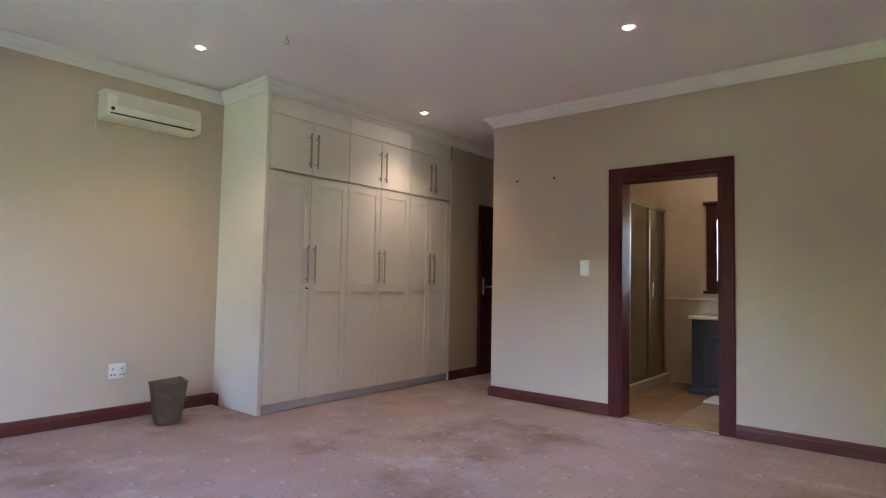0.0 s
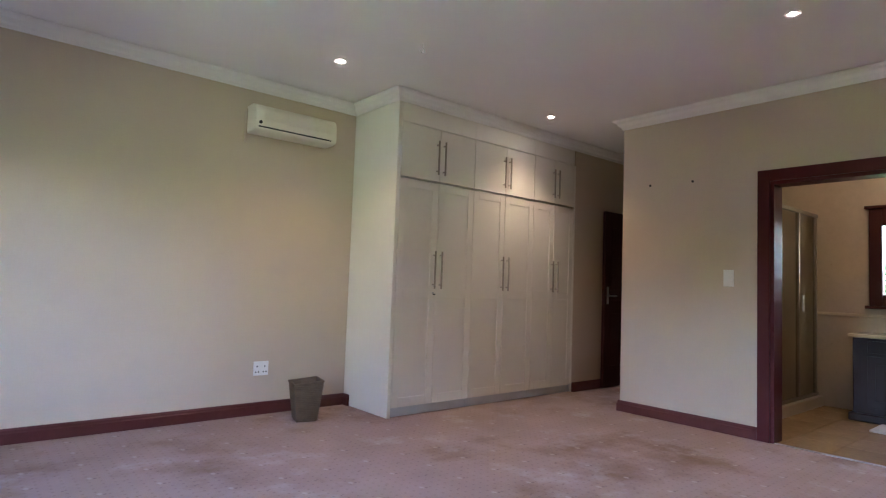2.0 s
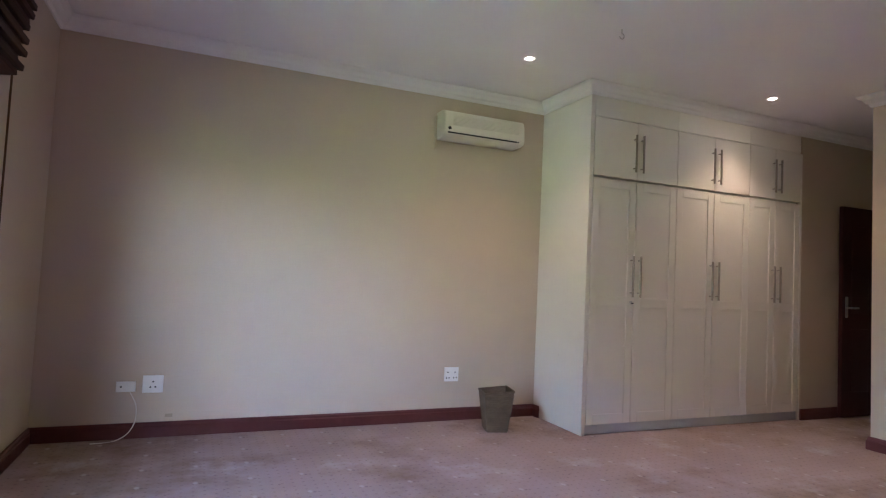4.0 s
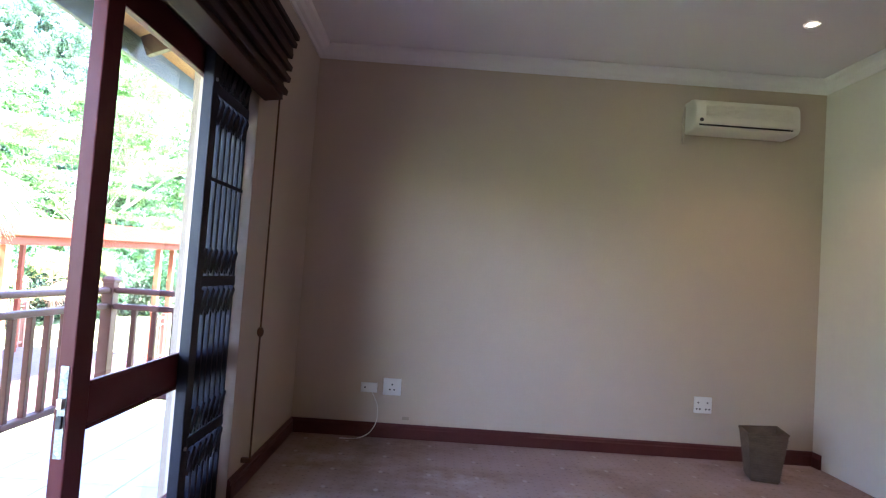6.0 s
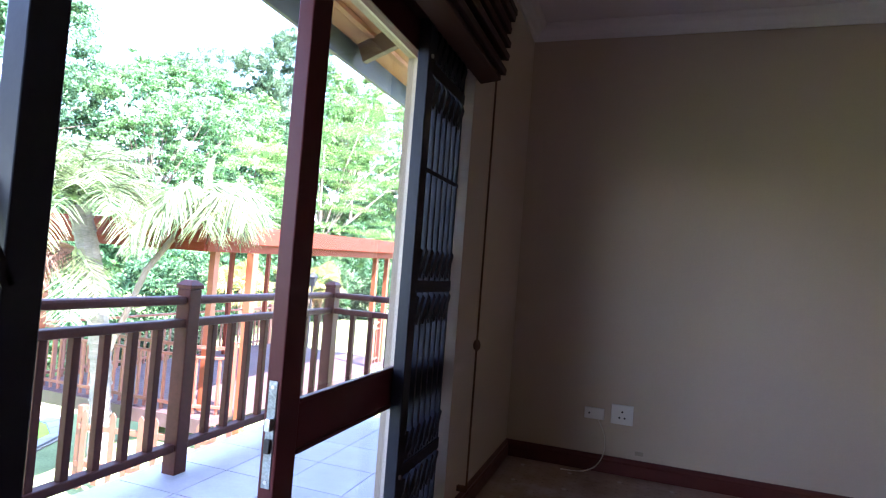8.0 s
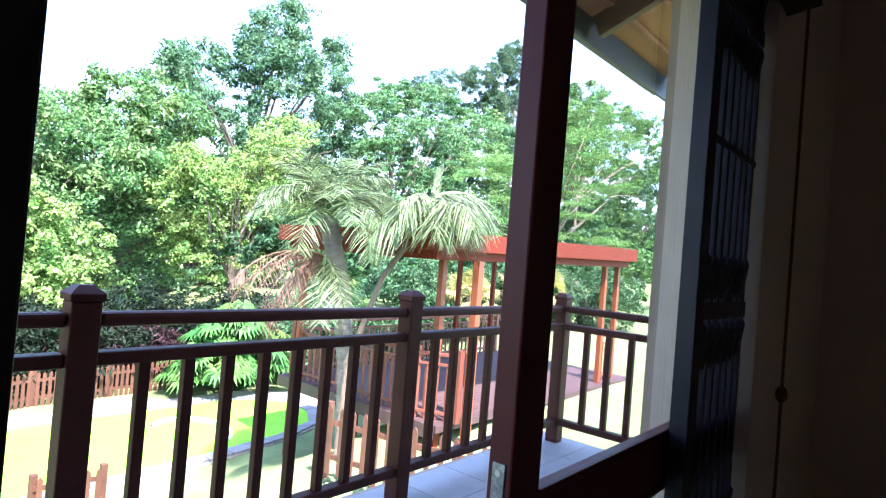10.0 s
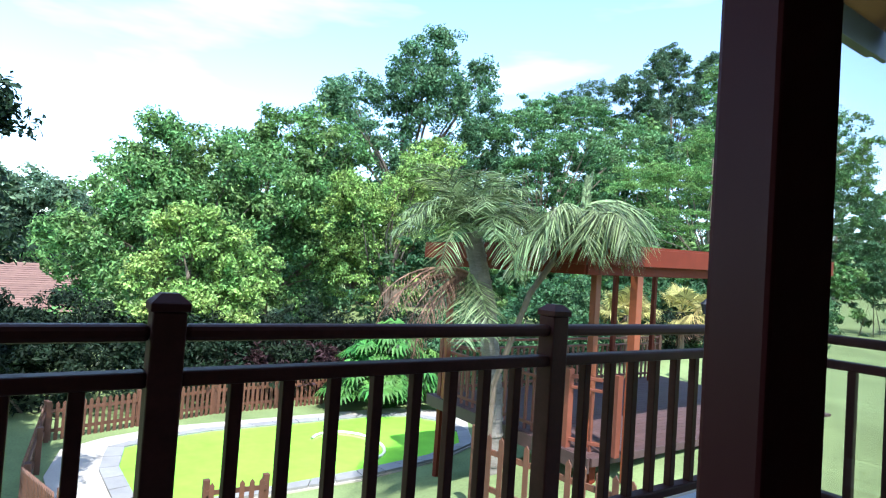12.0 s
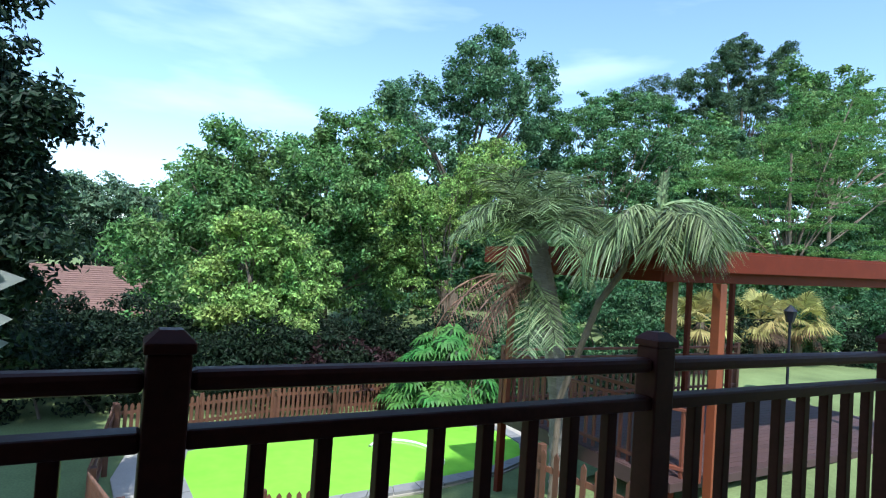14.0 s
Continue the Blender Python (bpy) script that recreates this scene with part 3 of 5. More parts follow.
socket(2.826, 0.316, 2.952, 0.430, [(2.855, 0.39), (2.845, 0.345), (2.868, 0.345), (2.92, 0.39), (2.91, 0.345), (2.933, 0.345)])
s2 = socket(0.627, 0.296, 0.753, 0.412, [(0.69, 0.37), (0.675, 0.335), (0.705, 0.335)])
part("switch", box(0.728, -0.014, 0.37, 0.742, -0.010, 0.39, 0.002), PLASTIC, s2)
s1 = socket(0.471, 0.306, 0.587, 0.374, [(0.50, 0.34)])
cu = bpy.data.curves.new("aerial_cable", "CURVE")
cu.dimensions, cu.bevel_depth = "3D", 0.0035
sp = cu.splines.new("BEZIER")
cpts = [(0.555, -0.014, 0.31), (0.60, -0.02, 0.20), (0.575, -0.035, 0.06), (0.50, -0.06, 0.006), (0.36, -0.11, 0.005)]
sp.bezier_points.add(len(cpts) - 1)
for b, c in zip(sp.bezier_points, cpts):
    b.co, b.handle_left_type, b.handle_right_type = c, "AUTO", "AUTO"
cu.materials.append(ACPLAST)
tagged(new("aerial_cable", cu), "thin white cable hanging from socket to carpet", "cable")

# ---- waste bin ----
wb = thing("waste_bin", (3.115, -0.37, 0), "square tapered woven grey-brown waste basket on the carpet", "waste bin")
bm = bmesh.new()
turn = Matrix.Translation((3.115, -0.37, 0)) @ Matrix.Rotation(radians(-14), 4, "Z") @ Matrix.Diagonal((0.90, 0.90, 0.93, 1))
lv = [(0.086, 0.002), (0.098, 0.10), (0.112, 0.20), (0.126, 0.325), (0.118, 0.325), (0.100, 0.15), (0.080, 0.02)]
rings = [[bm.verts.new(turn @ Vector((sx * r, sy * r, z + (0.012 * sx if z > 0.3 else 0)))) for sx, sy in ((-1, -1), (1, -1), (1, 1), (-1, 1))] for r, z in lv]
for a, b in zip(rings, rings[1:]):
    for j in range(4):
        bm.faces.new((a[j], a[(j + 1) % 4], b[(j + 1) % 4], b[j]))
bm.faces.new(rings[0][::-1])
bm.faces.new(rings[-1])
bmesh.ops.recalc_face_normals(bm, faces=bm.faces)
part("basket", bm, WICKER, wb)
bm = bmesh.new()
cr = [turn @ Vector((sx * 0.125, sy * 0.125, 0.328 + 0.012 * sx)) for sx, sy in ((-1, -1), (1, -1), (1, 1), (-1, 1))]
for j in range(4):
    rod(bm, cr[j], cr[(j + 1) % 4], 0.008, seg=8)
part("rim", bm, WICKER, wb)
for j in range(19):
    z = 0.02 + 0.0158 * j
    r = 0.088 + 0.0385 * z / 0.325 + 0.002
    bm = bmesh.new()
    cr = [turn @ Vector((sx * r, sy * r, z)) for sx, sy in ((-1, -1), (1, -1), (1, 1), (-1, 1))]
    for k in range(4):
        rod(bm, cr[k], cr[(k + 1) % 4], 0.0028, seg=6)
    part("weave_band", bm, WICKER, wb)

# ---- ceiling downlights, hook ----
# First three positions are known; the last three lamps are added out of view.
LAMPS = ((3.00, -0.868), (5.16, -1.11), (4.50, -3.417), (1.70, -3.30), (1.7, -5.6), (4.5, -5.6))
for i, (x, y) in enumerate(LAMPS):
    dl = thing("downlight", (x, y, CEIL), "small lit round recessed ceiling downlight with pale rim", "downlight", "ceiling downlights")
    bm = bmesh.new()
    for r0, r1, z0, z1 in ((0.043, 0.038, CEIL - 0.001, CEIL - 0.007), (0.038, 0.031, CEIL - 0.007, CEIL - 0.003)):
        seg = 24
        a = [bm.verts.new((x + r0 * math.cos(2 * math.pi * k / seg), y + r0 * math.sin(2 * math.pi * k / seg), z0)) for k in range(seg)]
        b = [bm.verts.new((x + r1 * math.cos(2 * math.pi * k / seg), y + r1 * math.sin(2 * math.pi * k / seg), z1)) for k in range(seg)]
        for k in range(seg):
            bm.faces.new((a[k], a[(k + 1) % seg], b[(k + 1) % seg], b[k]))
    part("rim", bm, STEEL, dl, "pale metal rim")
    part("bulb", rod(bmesh.new(), (x, y, CEIL - 0.004), (x, y, CEIL - 0.001), 0.017, seg=20), LAMPGLOW, dl, "glowing warm bulb")
    ld = bpy.data.lights.new("downlight_beam", "SPOT")
    ld.energy, ld.color, ld.spot_size, ld.spot_blend, ld.shadow_soft_size = 0.80, (1.0, 0.77, 0.48), radians(108), 1.0, 0.03
    lo = new("downlight_beam", ld)
    lo.matrix_world = look((x, y, CEIL - 0.02), (x, y, 0))
# Unseen point light added to warm the bathroom; it has no fitting.
bathl = bpy.data.lights.new("bathroom_fill", "POINT")
bathl.energy, bathl.color, bathl.shadow_soft_size = 0.24, (1.0, 0.74, 0.45), 0.06
new("bathroom_fill", bathl).location = (6.9, -3.6, 2.55)
hk = thing("ceiling_hook", (3.25, -1.55, CEIL), "small dark metal hook in the ceiling", "hook")
bm = rod(bmesh.new(), (3.25, -1.55, CEIL), (3.25, -1.55, CEIL - 0.025), 0.0035, seg=6)
pp = [(3.25 + 0.018 * math.sin(a), -1.55, CEIL - 0.043 + 0.018 * math.cos(a)) for a in [k * 0.5 for k in range(10)]]
for a, b in zip(pp, pp[1:]):
    rod(bm, a, b, 0.0035, seg=6)
part("hook", bm, STEEL, hk)

# ---- sliding door, security gates, blind ----
def door_leaf(x0, x1, y0, y1, label, lock):
    d = thing("sliding_door", ((x0 + x1) / 2, (y0 + y1) / 2, 0), label, "sliding door", "sliding door leaves", "structure")
    part("stile", box(x0, y0, 0.012, x1, y0 + 0.088, 2.035, 0.004), MAHOG, d)
    part("stile", box(x0, y1 - 0.088, 0.012, x1, y1, 2.035, 0.004), MAHOG, d)
    for z0, z1 in ((1.93, 2.035), (0.648, 0.768), (0.012, 0.19)):
        part("rail", box(x0 + 0.001, y0 + 0.088, z0, x1 - 0.001, y1 - 0.088, z1, 0.004), MAHOG, d)
    for z0, z1 in ((0.768, 1.93), (0.19, 0.648)):
        g = part("pane", box((x0 + x1) / 2 - 0.003, y0 + 0.088, z0, (x0 + x1) / 2 + 0.003, y1 - 0.088, z1), GLASS, d)
        g.visible_shadow = False
        for zz in (z0, z1 - 0.012):
            part("bead", box(x1 - 0.012, y0 + 0.088, zz, x1 + 0.003, y1 - 0.088, zz + 0.012, 0.002), MAHOG, d)
    if lock:
        xm = (x0 + x1) / 2
        pl = part("lock_plate", box(xm - 0.012, y0 - 0.003, 0.575, xm + 0.012, y0 + 0.002, 0.835, 0.001), WORN, d, "worn steel lock plate in the door edge")
        part("bolt", box(xm - 0.008, y0 - 0.016, 0.715, xm + 0.008, y0 - 0.002, 0.745, 0.002), STEEL, pl)
        part("latch", box(xm - 0.008, y0 - 0.012, 0.66, xm + 0.008, y0 - 0.002, 0.695, 0.002), BLACK, pl)
        for z in (0.59, 0.82):
            part("screw", rod(bmesh.new(), (xm, y0 - 0.005, z), (xm, y0 - 0.002, z), 0.005, seg=8), STEEL, pl)
    return d


door_leaf(-0.110, -0.065, -2.448, -1.262, "mahogany framed glass sliding door standing half open", True)
df = thing("sliding_door_frame", (-0.1, -2.8, 0), "dark mahogany sliding door frame", "door frame", kind="structure")
part("head", box(-0.19, DY0, 2.036, -0.005, DY1, 2.099, 0.004), DARKDOOR, df)
part("sill", box(-0.19, DY0, -0.02, -0.021, DY1, 0.011, 0.003), DARKDOOR, df)
part("jamb", box(-0.19, DY0 + 0.0005, 0.011, -0.06, DY0 + 0.008, 2.036), DARKDOOR, df)
part("jamb", box(-0.19, DY1 - 0.010, 0.011, -0.116, DY1 - 0.0005, 2.036), DARKDOOR, df)


def security_gate(channel_y, step, count, label, first=0.072):
    """A folding gate of slim uprights with rows of crossed links, drawn back behind its closing channel."""
    g = thing("security_gate", (-0.035, channel_y, 0), label, "security gate", "folding security gates")
    s = 1 if step > 0 else -1
    part("closing_channel", box(-0.058, channel_y, 0.012, -0.014, channel_y + 0.055 * s, 2.032, 0.003), GATEM, g)
    ys = [channel_y + first * s + step * k for k in range(count)]
    folded = count > 5
    amp, wide = (0.05, 0.030) if folded else (0.082, 0.018)
    for y in ys:
        part("upright", box(-0.052, y - 0.009, 0.012, -0.020, y + 0.009, 2.032, 0.002), GATEM, g)
    ends = [channel_y + 0.045 * s] + ys
    for z in (1.95, 1.78, 1.157, 0.985, 0.50, 0.33):
        for a, b in zip(ends, ends[1:]):
            part("link", bar(bmesh.new(), (-0.016, a, z - amp), (-0.016, b, z + amp), 0.004, wide), GATEM, g)
            part("link", bar(bmesh.new(), (-0.056, a, z + amp), (-0.056, b, z - amp), 0.004, wide), GATEM, g)
    for z in (1.865, 1.07, 0.415) if folded else ():
        part("lattice_bar", box(-0.019, min(ends), z - 0.022, -0.0135, max(ends), z + 0.022), GATEM, g)
    part("tie_bar", box(-0.018, min(ends), 1.487, -0.013, max(ends), 1.503), GATEM, g)
    for z in (0.40, 1.90):
        part("rivet", rod(bmesh.new(), (-0.016, channel_y + 0.027 * s, z), (-0.008, channel_y + 0.027 * s, z), 0.008, seg=8), STEEL, g)
    return g


security_gate(-1.785, 0.062, 7, "black steel folding security gate folded against the wall")
security_gate(-3.105, -0.095, 5, "black steel folding security gate partly drawn across the door", 0.13)

bl = thing("roman_blind", (0.06, -2.8, 2.2), "dark wooden slatted blind gathered up above the sliding door", "blind")
part("headboard", box(0.0015, -4.60, 2.385, 0.105, -0.98, 2.415, 0.003), BLINDW, bl)
rb = random.Random(4)
for k in range(11):
    z = 1.995 + 0.0345 * k
    xo = 0.010 + 0.022 * (k % 2) + rb.uniform(0, 0.012)
    e = rb.uniform(-0.008, 0.008) - (0.085 if k < 5 else 0.045 if k < 8 else 0.0)
    part("slat", bx(bmesh.new(), -0.047, -4.55 - e, -0.014, 0.047, -1.13 + e, 0.014, 0.004, Matrix.Translation((xo + 0.048, 0, z)) @ Matrix.Rotation(radians(9 if k % 2 else -8), 4, "Y")), BLINDW, bl)
bm = rod(bmesh.new(), (0.045, -1.06, 2.385), (0.045, -1.06, 0.14), 0.005, seg=6)
part("pull_cord", bm, CORD, bl, "brown pull cord")
bm = bmesh.new()
bmesh.ops.create_uvsphere(bm, u_segments=12, v_segments=8, radius=0.018, matrix=Matrix.Translation((0.045, -1.06, 0.80)) @ Matrix.Diagonal((1, 1, 1.5, 1)))
smooth(part("cord_knob", bm, CORD, bl, "brown wooden knob"))
cl = thing("cord_cleat", (0.02, -1.06, 0.15), "small brown cord cleat on the wall", "cleat")
part("cleat", box(0.0005, -1.072, 0.125, 0.047, -1.048, 0.150, 0.003), CORD, cl)

# ---- balcony ----
BZ = -0.13
bal = struct("balcony_floor", box(-1.86, -7.4, BZ - 0.20, -0.33, 0.80, BZ - 0.008), GROUT, "pale stone tiled balcony floor")
struct("balcony_step", box(-0.33, DY0, -0.16, -0.021, DY1, -0.02), PLASTER_OUT, "rendered door step")
struct("balcony_edge", box(-1.90, -7.4, BZ - 0.42, -1.86, 0.84, BZ - 0.012), PLASTER_OUT, "rendered balcony edge")
struct("balcony_edge", box(-1.86, 0.80, BZ - 0.42, -0.33, 0.84, BZ - 0.012), PLASTER_OUT, "rendered balcony edge")
for x, y in ((-1.70, 0.60), (-1.70, -3.5), (-1.70, -7.0)):
    struct("balcony_pillar", box(x - 0.14, y - 0.14, -2.9, x + 0.14, y + 0.14, BZ - 0.20), PLASTER_OUT, "rendered pillar under the balcony")
RX = -1.70
POSTS = (-5.65, -4.09, -2.536, -0.982, 0.657)


def rail_post(x, y):
    p = thing("railing_post", (x, y, BZ), "square stained hardwood railing post with pyramid cap", "railing post", "balcony railing posts")
    part("shaft", box(x - 0.046, y - 0.046, BZ - 0.006, x + 0.046, y + 0.046, 0.915, 0.006), RAILW, p)
    bm = box(x - 0.053, y - 0.053, 0.9155, x + 0.053, y + 0.053, 0.940, 0.004)
    bmesh.ops.create_cone(bm, cap_ends=True, segments=4, radius1=0.073, radius2=0.034, depth=0.026,
                          matrix=Matrix.Translation((x, y, 0.953)) @ Matrix.Rotation(radians(45), 4, "Z"))
    part("cap", bm, RAILW, p)


def rail_bay(a, b, count):
    """A balustrade bay from a to b between posts, with a rounded handrail, a mid rail, a foot rail and square balusters."""
    a, b = Vector(a), Vector(b)
    c = (a + b) / 2
    s = thing("balustrade", (c.x, c.y, BZ), "dark stained hardwood balustrade bay with square balusters", "balustrade", "balcony balustrade bays")
    up = lambda p, z: (p.x, p.y, z)
    part("handrail", bar(bmesh.new(), up(a, 0.852), up(b, 0.852), 0.066, 0.050, 0.016), RAILW, s)
    part("mid_rail", bar(bmesh.new(), up(a, 0.722), up(b, 0.722), 0.066, 0.046, 0.008), RAILW, s)
    part("foot_rail", bar(bmesh.new(), up(a, 0.020), up(b, 0.020), 0.066, 0.046, 0.008), RAILW, s)
    for k in range(count):
        p = a.lerp(b, (k + 1) / (count + 1))
        part("baluster", bx(bmesh.new(), p.x - 0.020, p.y - 0.020, 0.042, p.x + 0.020, p.y + 0.020, 0.700, 0.004), RAILW, s)
    return s


for y in POSTS:
    rail_post(RX, y)
for y0, y1 in zip(POSTS, POSTS[1:]):
    rail_bay((RX, y0 + 0.045), (RX, y1 - 0.045), 8)
rail_bay((RX + 0.045, 0.657), (-0.331, 0.657), 7)

# ---- eaves ----
EX, EZ, SL = -1.30, 2.62, 0.42


def roof_z(x):
    return EZ + (x - EX) * SL


ro = thing("house_roof", (0, -3, 2.7), "clay tiled house roof with dark exposed rafters", "roof", kind="structure")
bm = bmesh.new()
for xa, xb in ((EX - 0.06, 4.2),):
    v = [bm.verts.new(p) for p in ((xa, -9, roof_z(xa) + 0.13), (xb, -9, roof_z(xb) + 0.13), (xb, 1.35, roof_z(xb) + 0.13), (xa, 1.35, roof_z(xa) + 0.13))]
    w = [bm.verts.new(p.co + Vector((0, 0, 0.05))) for p in v]
    bm.faces.new(v[::-1])
    bm.faces.new(w)
    for j in range(4):
        bm.faces.new((v[j], v[(j + 1) % 4], w[(j + 1) % 4], w[j]))
bmesh.ops.recalc_face_normals(bm, faces=bm.faces)
part("covering", bm, CLAY, ro)
bm = bmesh.new()
v = [bm.verts.new(p) for p in ((4.2, -9, roof_z(4.2) + 0.16), (9.5, -9, 2.75), (9.5, 1.35, 2.75), (4.2, 1.35, roof_z(4.2) + 0.16))]
w = [bm.verts.new(p.co + Vector((0, 0, 0.05))) for p in v]
bm.faces.new(v[::-1]); bm.faces.new(w)
for j in range(4):
    bm.faces.new((v[j], v[(j + 1) % 4], w[(j + 1) % 4], w[j]))
bmesh.ops.recalc_face_normals(bm, faces=bm.faces)
part("covering", bm, CLAY, ro)
for k in range(5):
    x = EX + 0.10 + 0.20 * k
    part("batten", box(x, -8.9, roof_z(x) + 0.095, x + 0.04, 1.30, roof_z(x) + 0.129), CLAY, ro)
for y in (1.28, 0.03, -1.22, -2.47, -3.72, -4.97, -6.22):
    part("rafter", bar(bmesh.new(), (EX + 0.03, y, roof_z(EX + 0.03) + 0.02), (0.4, y, roof_z(0.4) + 0.02), 0.055, 0.145, 0.004), RAFTER, ro)
part("fascia", box(EX - 0.035, -9, EZ - 0.075, EX - 0.005, 1.36, EZ + 0.10, 0.004), FASCIA, ro)
part("gutter", box(EX - 0.13, -9, EZ - 0.02, EX - 0.038, 1.36, EZ + 0.08, 0.02), FASCIA, ro)


# ---- garden ground ----
def ss(a, b, x):
    u = min(1, max(0, (x - a) / (b - a)))
    return u * u * (3 - 2 * u)


def ground_z(x, y):
    z = -2.15 + 0.60 * ss(1.5, 5.0, y)
    drop = ss(-6.2, -9.4, x) * (1 - ss(9, 13, y))
    z = z * (1 - drop) + -3.04 * drop
    z += 0.10 * math.sin(0.5 * x + 1) * math.sin(0.45 * y) * ss(-2, -4, x) * (1 - drop)
    z += 14 * ss(40, 170, math.hypot(x, y - 20)) * ss(-10, 60, y)
    return z


bm = bmesh.new()
gx = [-2000, -900, -400, -220, -140, -100, -75, -55, -42, -32, -26, -22] + [-20 + 0.75 * k for k in range(27)] + [1, 4, 9, 20, 60, 200, 800, 2000]
gy = [-2000, -800, -300, -120, -60, -35, -22, -15] + [-11 + 0.75 * k for k in range(36)] + [18, 22, 28, 36, 48, 65, 90, 130, 200, 400, 900, 2000]
gv = [[bm.verts.new((x, y, ground_z(x, y))) for y in gy] for x in gx]
for i in range(len(gx) - 1):
    for j in range(len(gy) - 1):
        bm.faces.new((gv[i][j], gv[i + 1][j], gv[i + 1][j + 1], gv[i][j + 1]))
gr = struct("ground", bm, GRASS, "green garden lawn sloping down to the pool")
smooth(gr)

# ---- pool ----
PZ = -3.0
POOL = [(-13.15, -1.3), (-13.5, -0.6), (-13.7, 0.5), (-13.6, 4.6), (-13.3, 5.5), (-12.6, 6.0), (-11.6, 5.9), (-10.8, 5.4), (-10.35, 4.2), (-10.1, 2.4), (-9.95, 0.5), (-9.85, -0.9), (-10.4, -1.4), (-12.0, -1.5)]
PC = Vector((-11.8, 2.5))


def grown(pts, d):
    return [tuple(Vector(p) + (Vector(p) - PC).normalized() * d) for p in pts]


bm = bmesh.new()
a = [bm.verts.new((*p, PZ - 0.005)) for p in [grown([q], 1.15 if q[0] < -12.4 or q[1] < -1 else 0.36)[0] for q in POOL]]
bm.faces.new(a)
bmesh.ops.recalc_face_normals(bm, faces=bm.faces)
b = bmesh.ops.extrude_face_region(bm, geom=list(bm.faces))
bmesh.ops.translate(bm, verts=[v for v in b["geom"] if isinstance(v, bmesh.types.BMVert)], vec=(0, 0, -0.2))
bmesh.ops.recalc_face_normals(bm, faces=bm.faces)
struct("pavement", bm, SOIL, "pale concrete paving round the pool")
struct("water", prism(bmesh.new(), POOL, PZ - 0.1, PZ + 0.012), ALGAE, "lime green algae water in the garden pool")
ring = thing("pool_coping", (PC.x, PC.y, PZ), "grey stone coping round the pool", "coping", kind="structure")
for p, q in zip(POOL, POOL[1:] + POOL[:1]):
    p, q = Vector(p), Vector(q)
    n = max(1, round((q - p).length / 0.5))
    for k in range(n):
        c0, c1 = p.lerp(q, k / n), p.lerp(q, (k + 1) / n)
        o0, o1 = c0 + (c0 - PC).normalized() * 0.32, c1 + (c1 - PC).normalized() * 0.32
        d = (c1 - c0) * 0.02
        part("stone", prism(bmesh.new(), [tuple(c0 + d), tuple(o0 + d), tuple(o1 - d), tuple(c1 - d)], PZ - 0.004, PZ + 0.045), COPING, ring)
cu = bpy.data.curves.new("pool_hose", "CURVE")
cu.dimensions, cu.bevel_depth = "3D", 0.03
sp = cu.splines.new("POLY")
hp = [(-11.6 + 1.05 * math.cos(a), 2.9 + 0.75 * math.sin(a), PZ + 0.035) for a in [0.3 + 0.26 * k for k in range(15)]]
sp.points.add(len(hp) - 1)
for s_, c in zip(sp.points, hp):
    s_.co = (*c, 1)
cu.materials.append(HOSE)
tagged(new("pool_hose", cu), "white floating hose curled on green water", "pool hose")

# ---- picket fences ----
picket_me = {}


def picket_mesh(h):
    if h not in picket_me:
        bm = bmesh.new()
        pts = [(-0.036, 0), (0.036, 0), (0.036, h - 0.05), (0, h), (-0.036, h - 0.05)]
        fa = [bm.verts.new((x, -0.010, z)) for x, z in pts]
        fb = [bm.verts.new((x, 0.010, z)) for x, z in pts]
        bm.faces.new(fa)
        bm.faces.new(fb[::-1])
        for j in range(5):
            bm.faces.new((fa[j], fb[j], fb[(j + 1) % 5], fa[(j + 1) % 5]))
        bmesh.ops.recalc_face_normals(bm, faces=bm.faces)
        picket_me[h] = mesh_of("picket", bm, PICKET)
    return picket_me[h]


def picket_fence(a, b, h, label, za=None, zb=None, step=0.125):
    a, b = Vector(a), Vector(b)
    za = ground_z(*a) if za is None else za
    zb = ground_z(*b) if zb is None else zb
    f = thing("picket_fence", (a.x, a.y, za), label, "fence", "garden picket fences")
    d = b - a
    ang = math.atan2(d.y, d.x)
    n = max(2, int(d.length / step))
    side = Vector((-d.y, d.x)).normalized()
    for k in range(n):
        u = (k + 0.5) / n
        p = a.lerp(b, u)
        ob = part("picket", picket_mesh(h), PICKET, f)
        ob.matrix_basis = Matrix.Translation((p.x, p.y, za + (zb - za) * u)) @ Matrix.Rotation(ang, 4, "Z")
    for u in (0.25, 0.75):
        q0, q1 = a + side * 0.025, b + side * 0.025
        part("rail", bar(bmesh.new(), (q0.x, q0.y, za + h * u), (q1.x, q1.y, zb + h * u), 0.03, 0.07), PICKET, f)
    m = max(1, round(d.length / 1.9))
    for k in range(m + 1):
        p = a.lerp(b, k / m) + side * 0.075
        z = za + (zb - za) * k / m
        part("post", box(p.x - 0.045, p.y - 0.045, z - 0.1, p.x + 0.045, p.y + 0.045, z + h + 0.03, 0.006), PICKET, f)
    return f


for a, b in (((-14.3, -2.65), (-15.35, 0.9)), ((-15.35, 0.95), (-15.5, 4.2)), ((-15.5, 4.25), (-15.3, 8.0)), ((-14.25, -2.7), (-10.4, -2.95)), ((-10.35, -2.95), (-7.6, -2.6))):
    picket_fence(a, b, 0.80, "brown timber picket fence round the garden pool")
picket_fence((-8.65, -0.72), (-8.55, 0.12), 0.62, "short brown timber picket fence section on lawn", -2.86, -2.86)
picket_fence((-6.05, 2.03), (-3.3, 2.55), 0.95, "brown timber picket fence beside the lawn", -1.98, -1.98, 0.19)

# ---- pergola and deck ----
TILT = 0.026


def pz(y):
    return (y - 3.1) * TILT


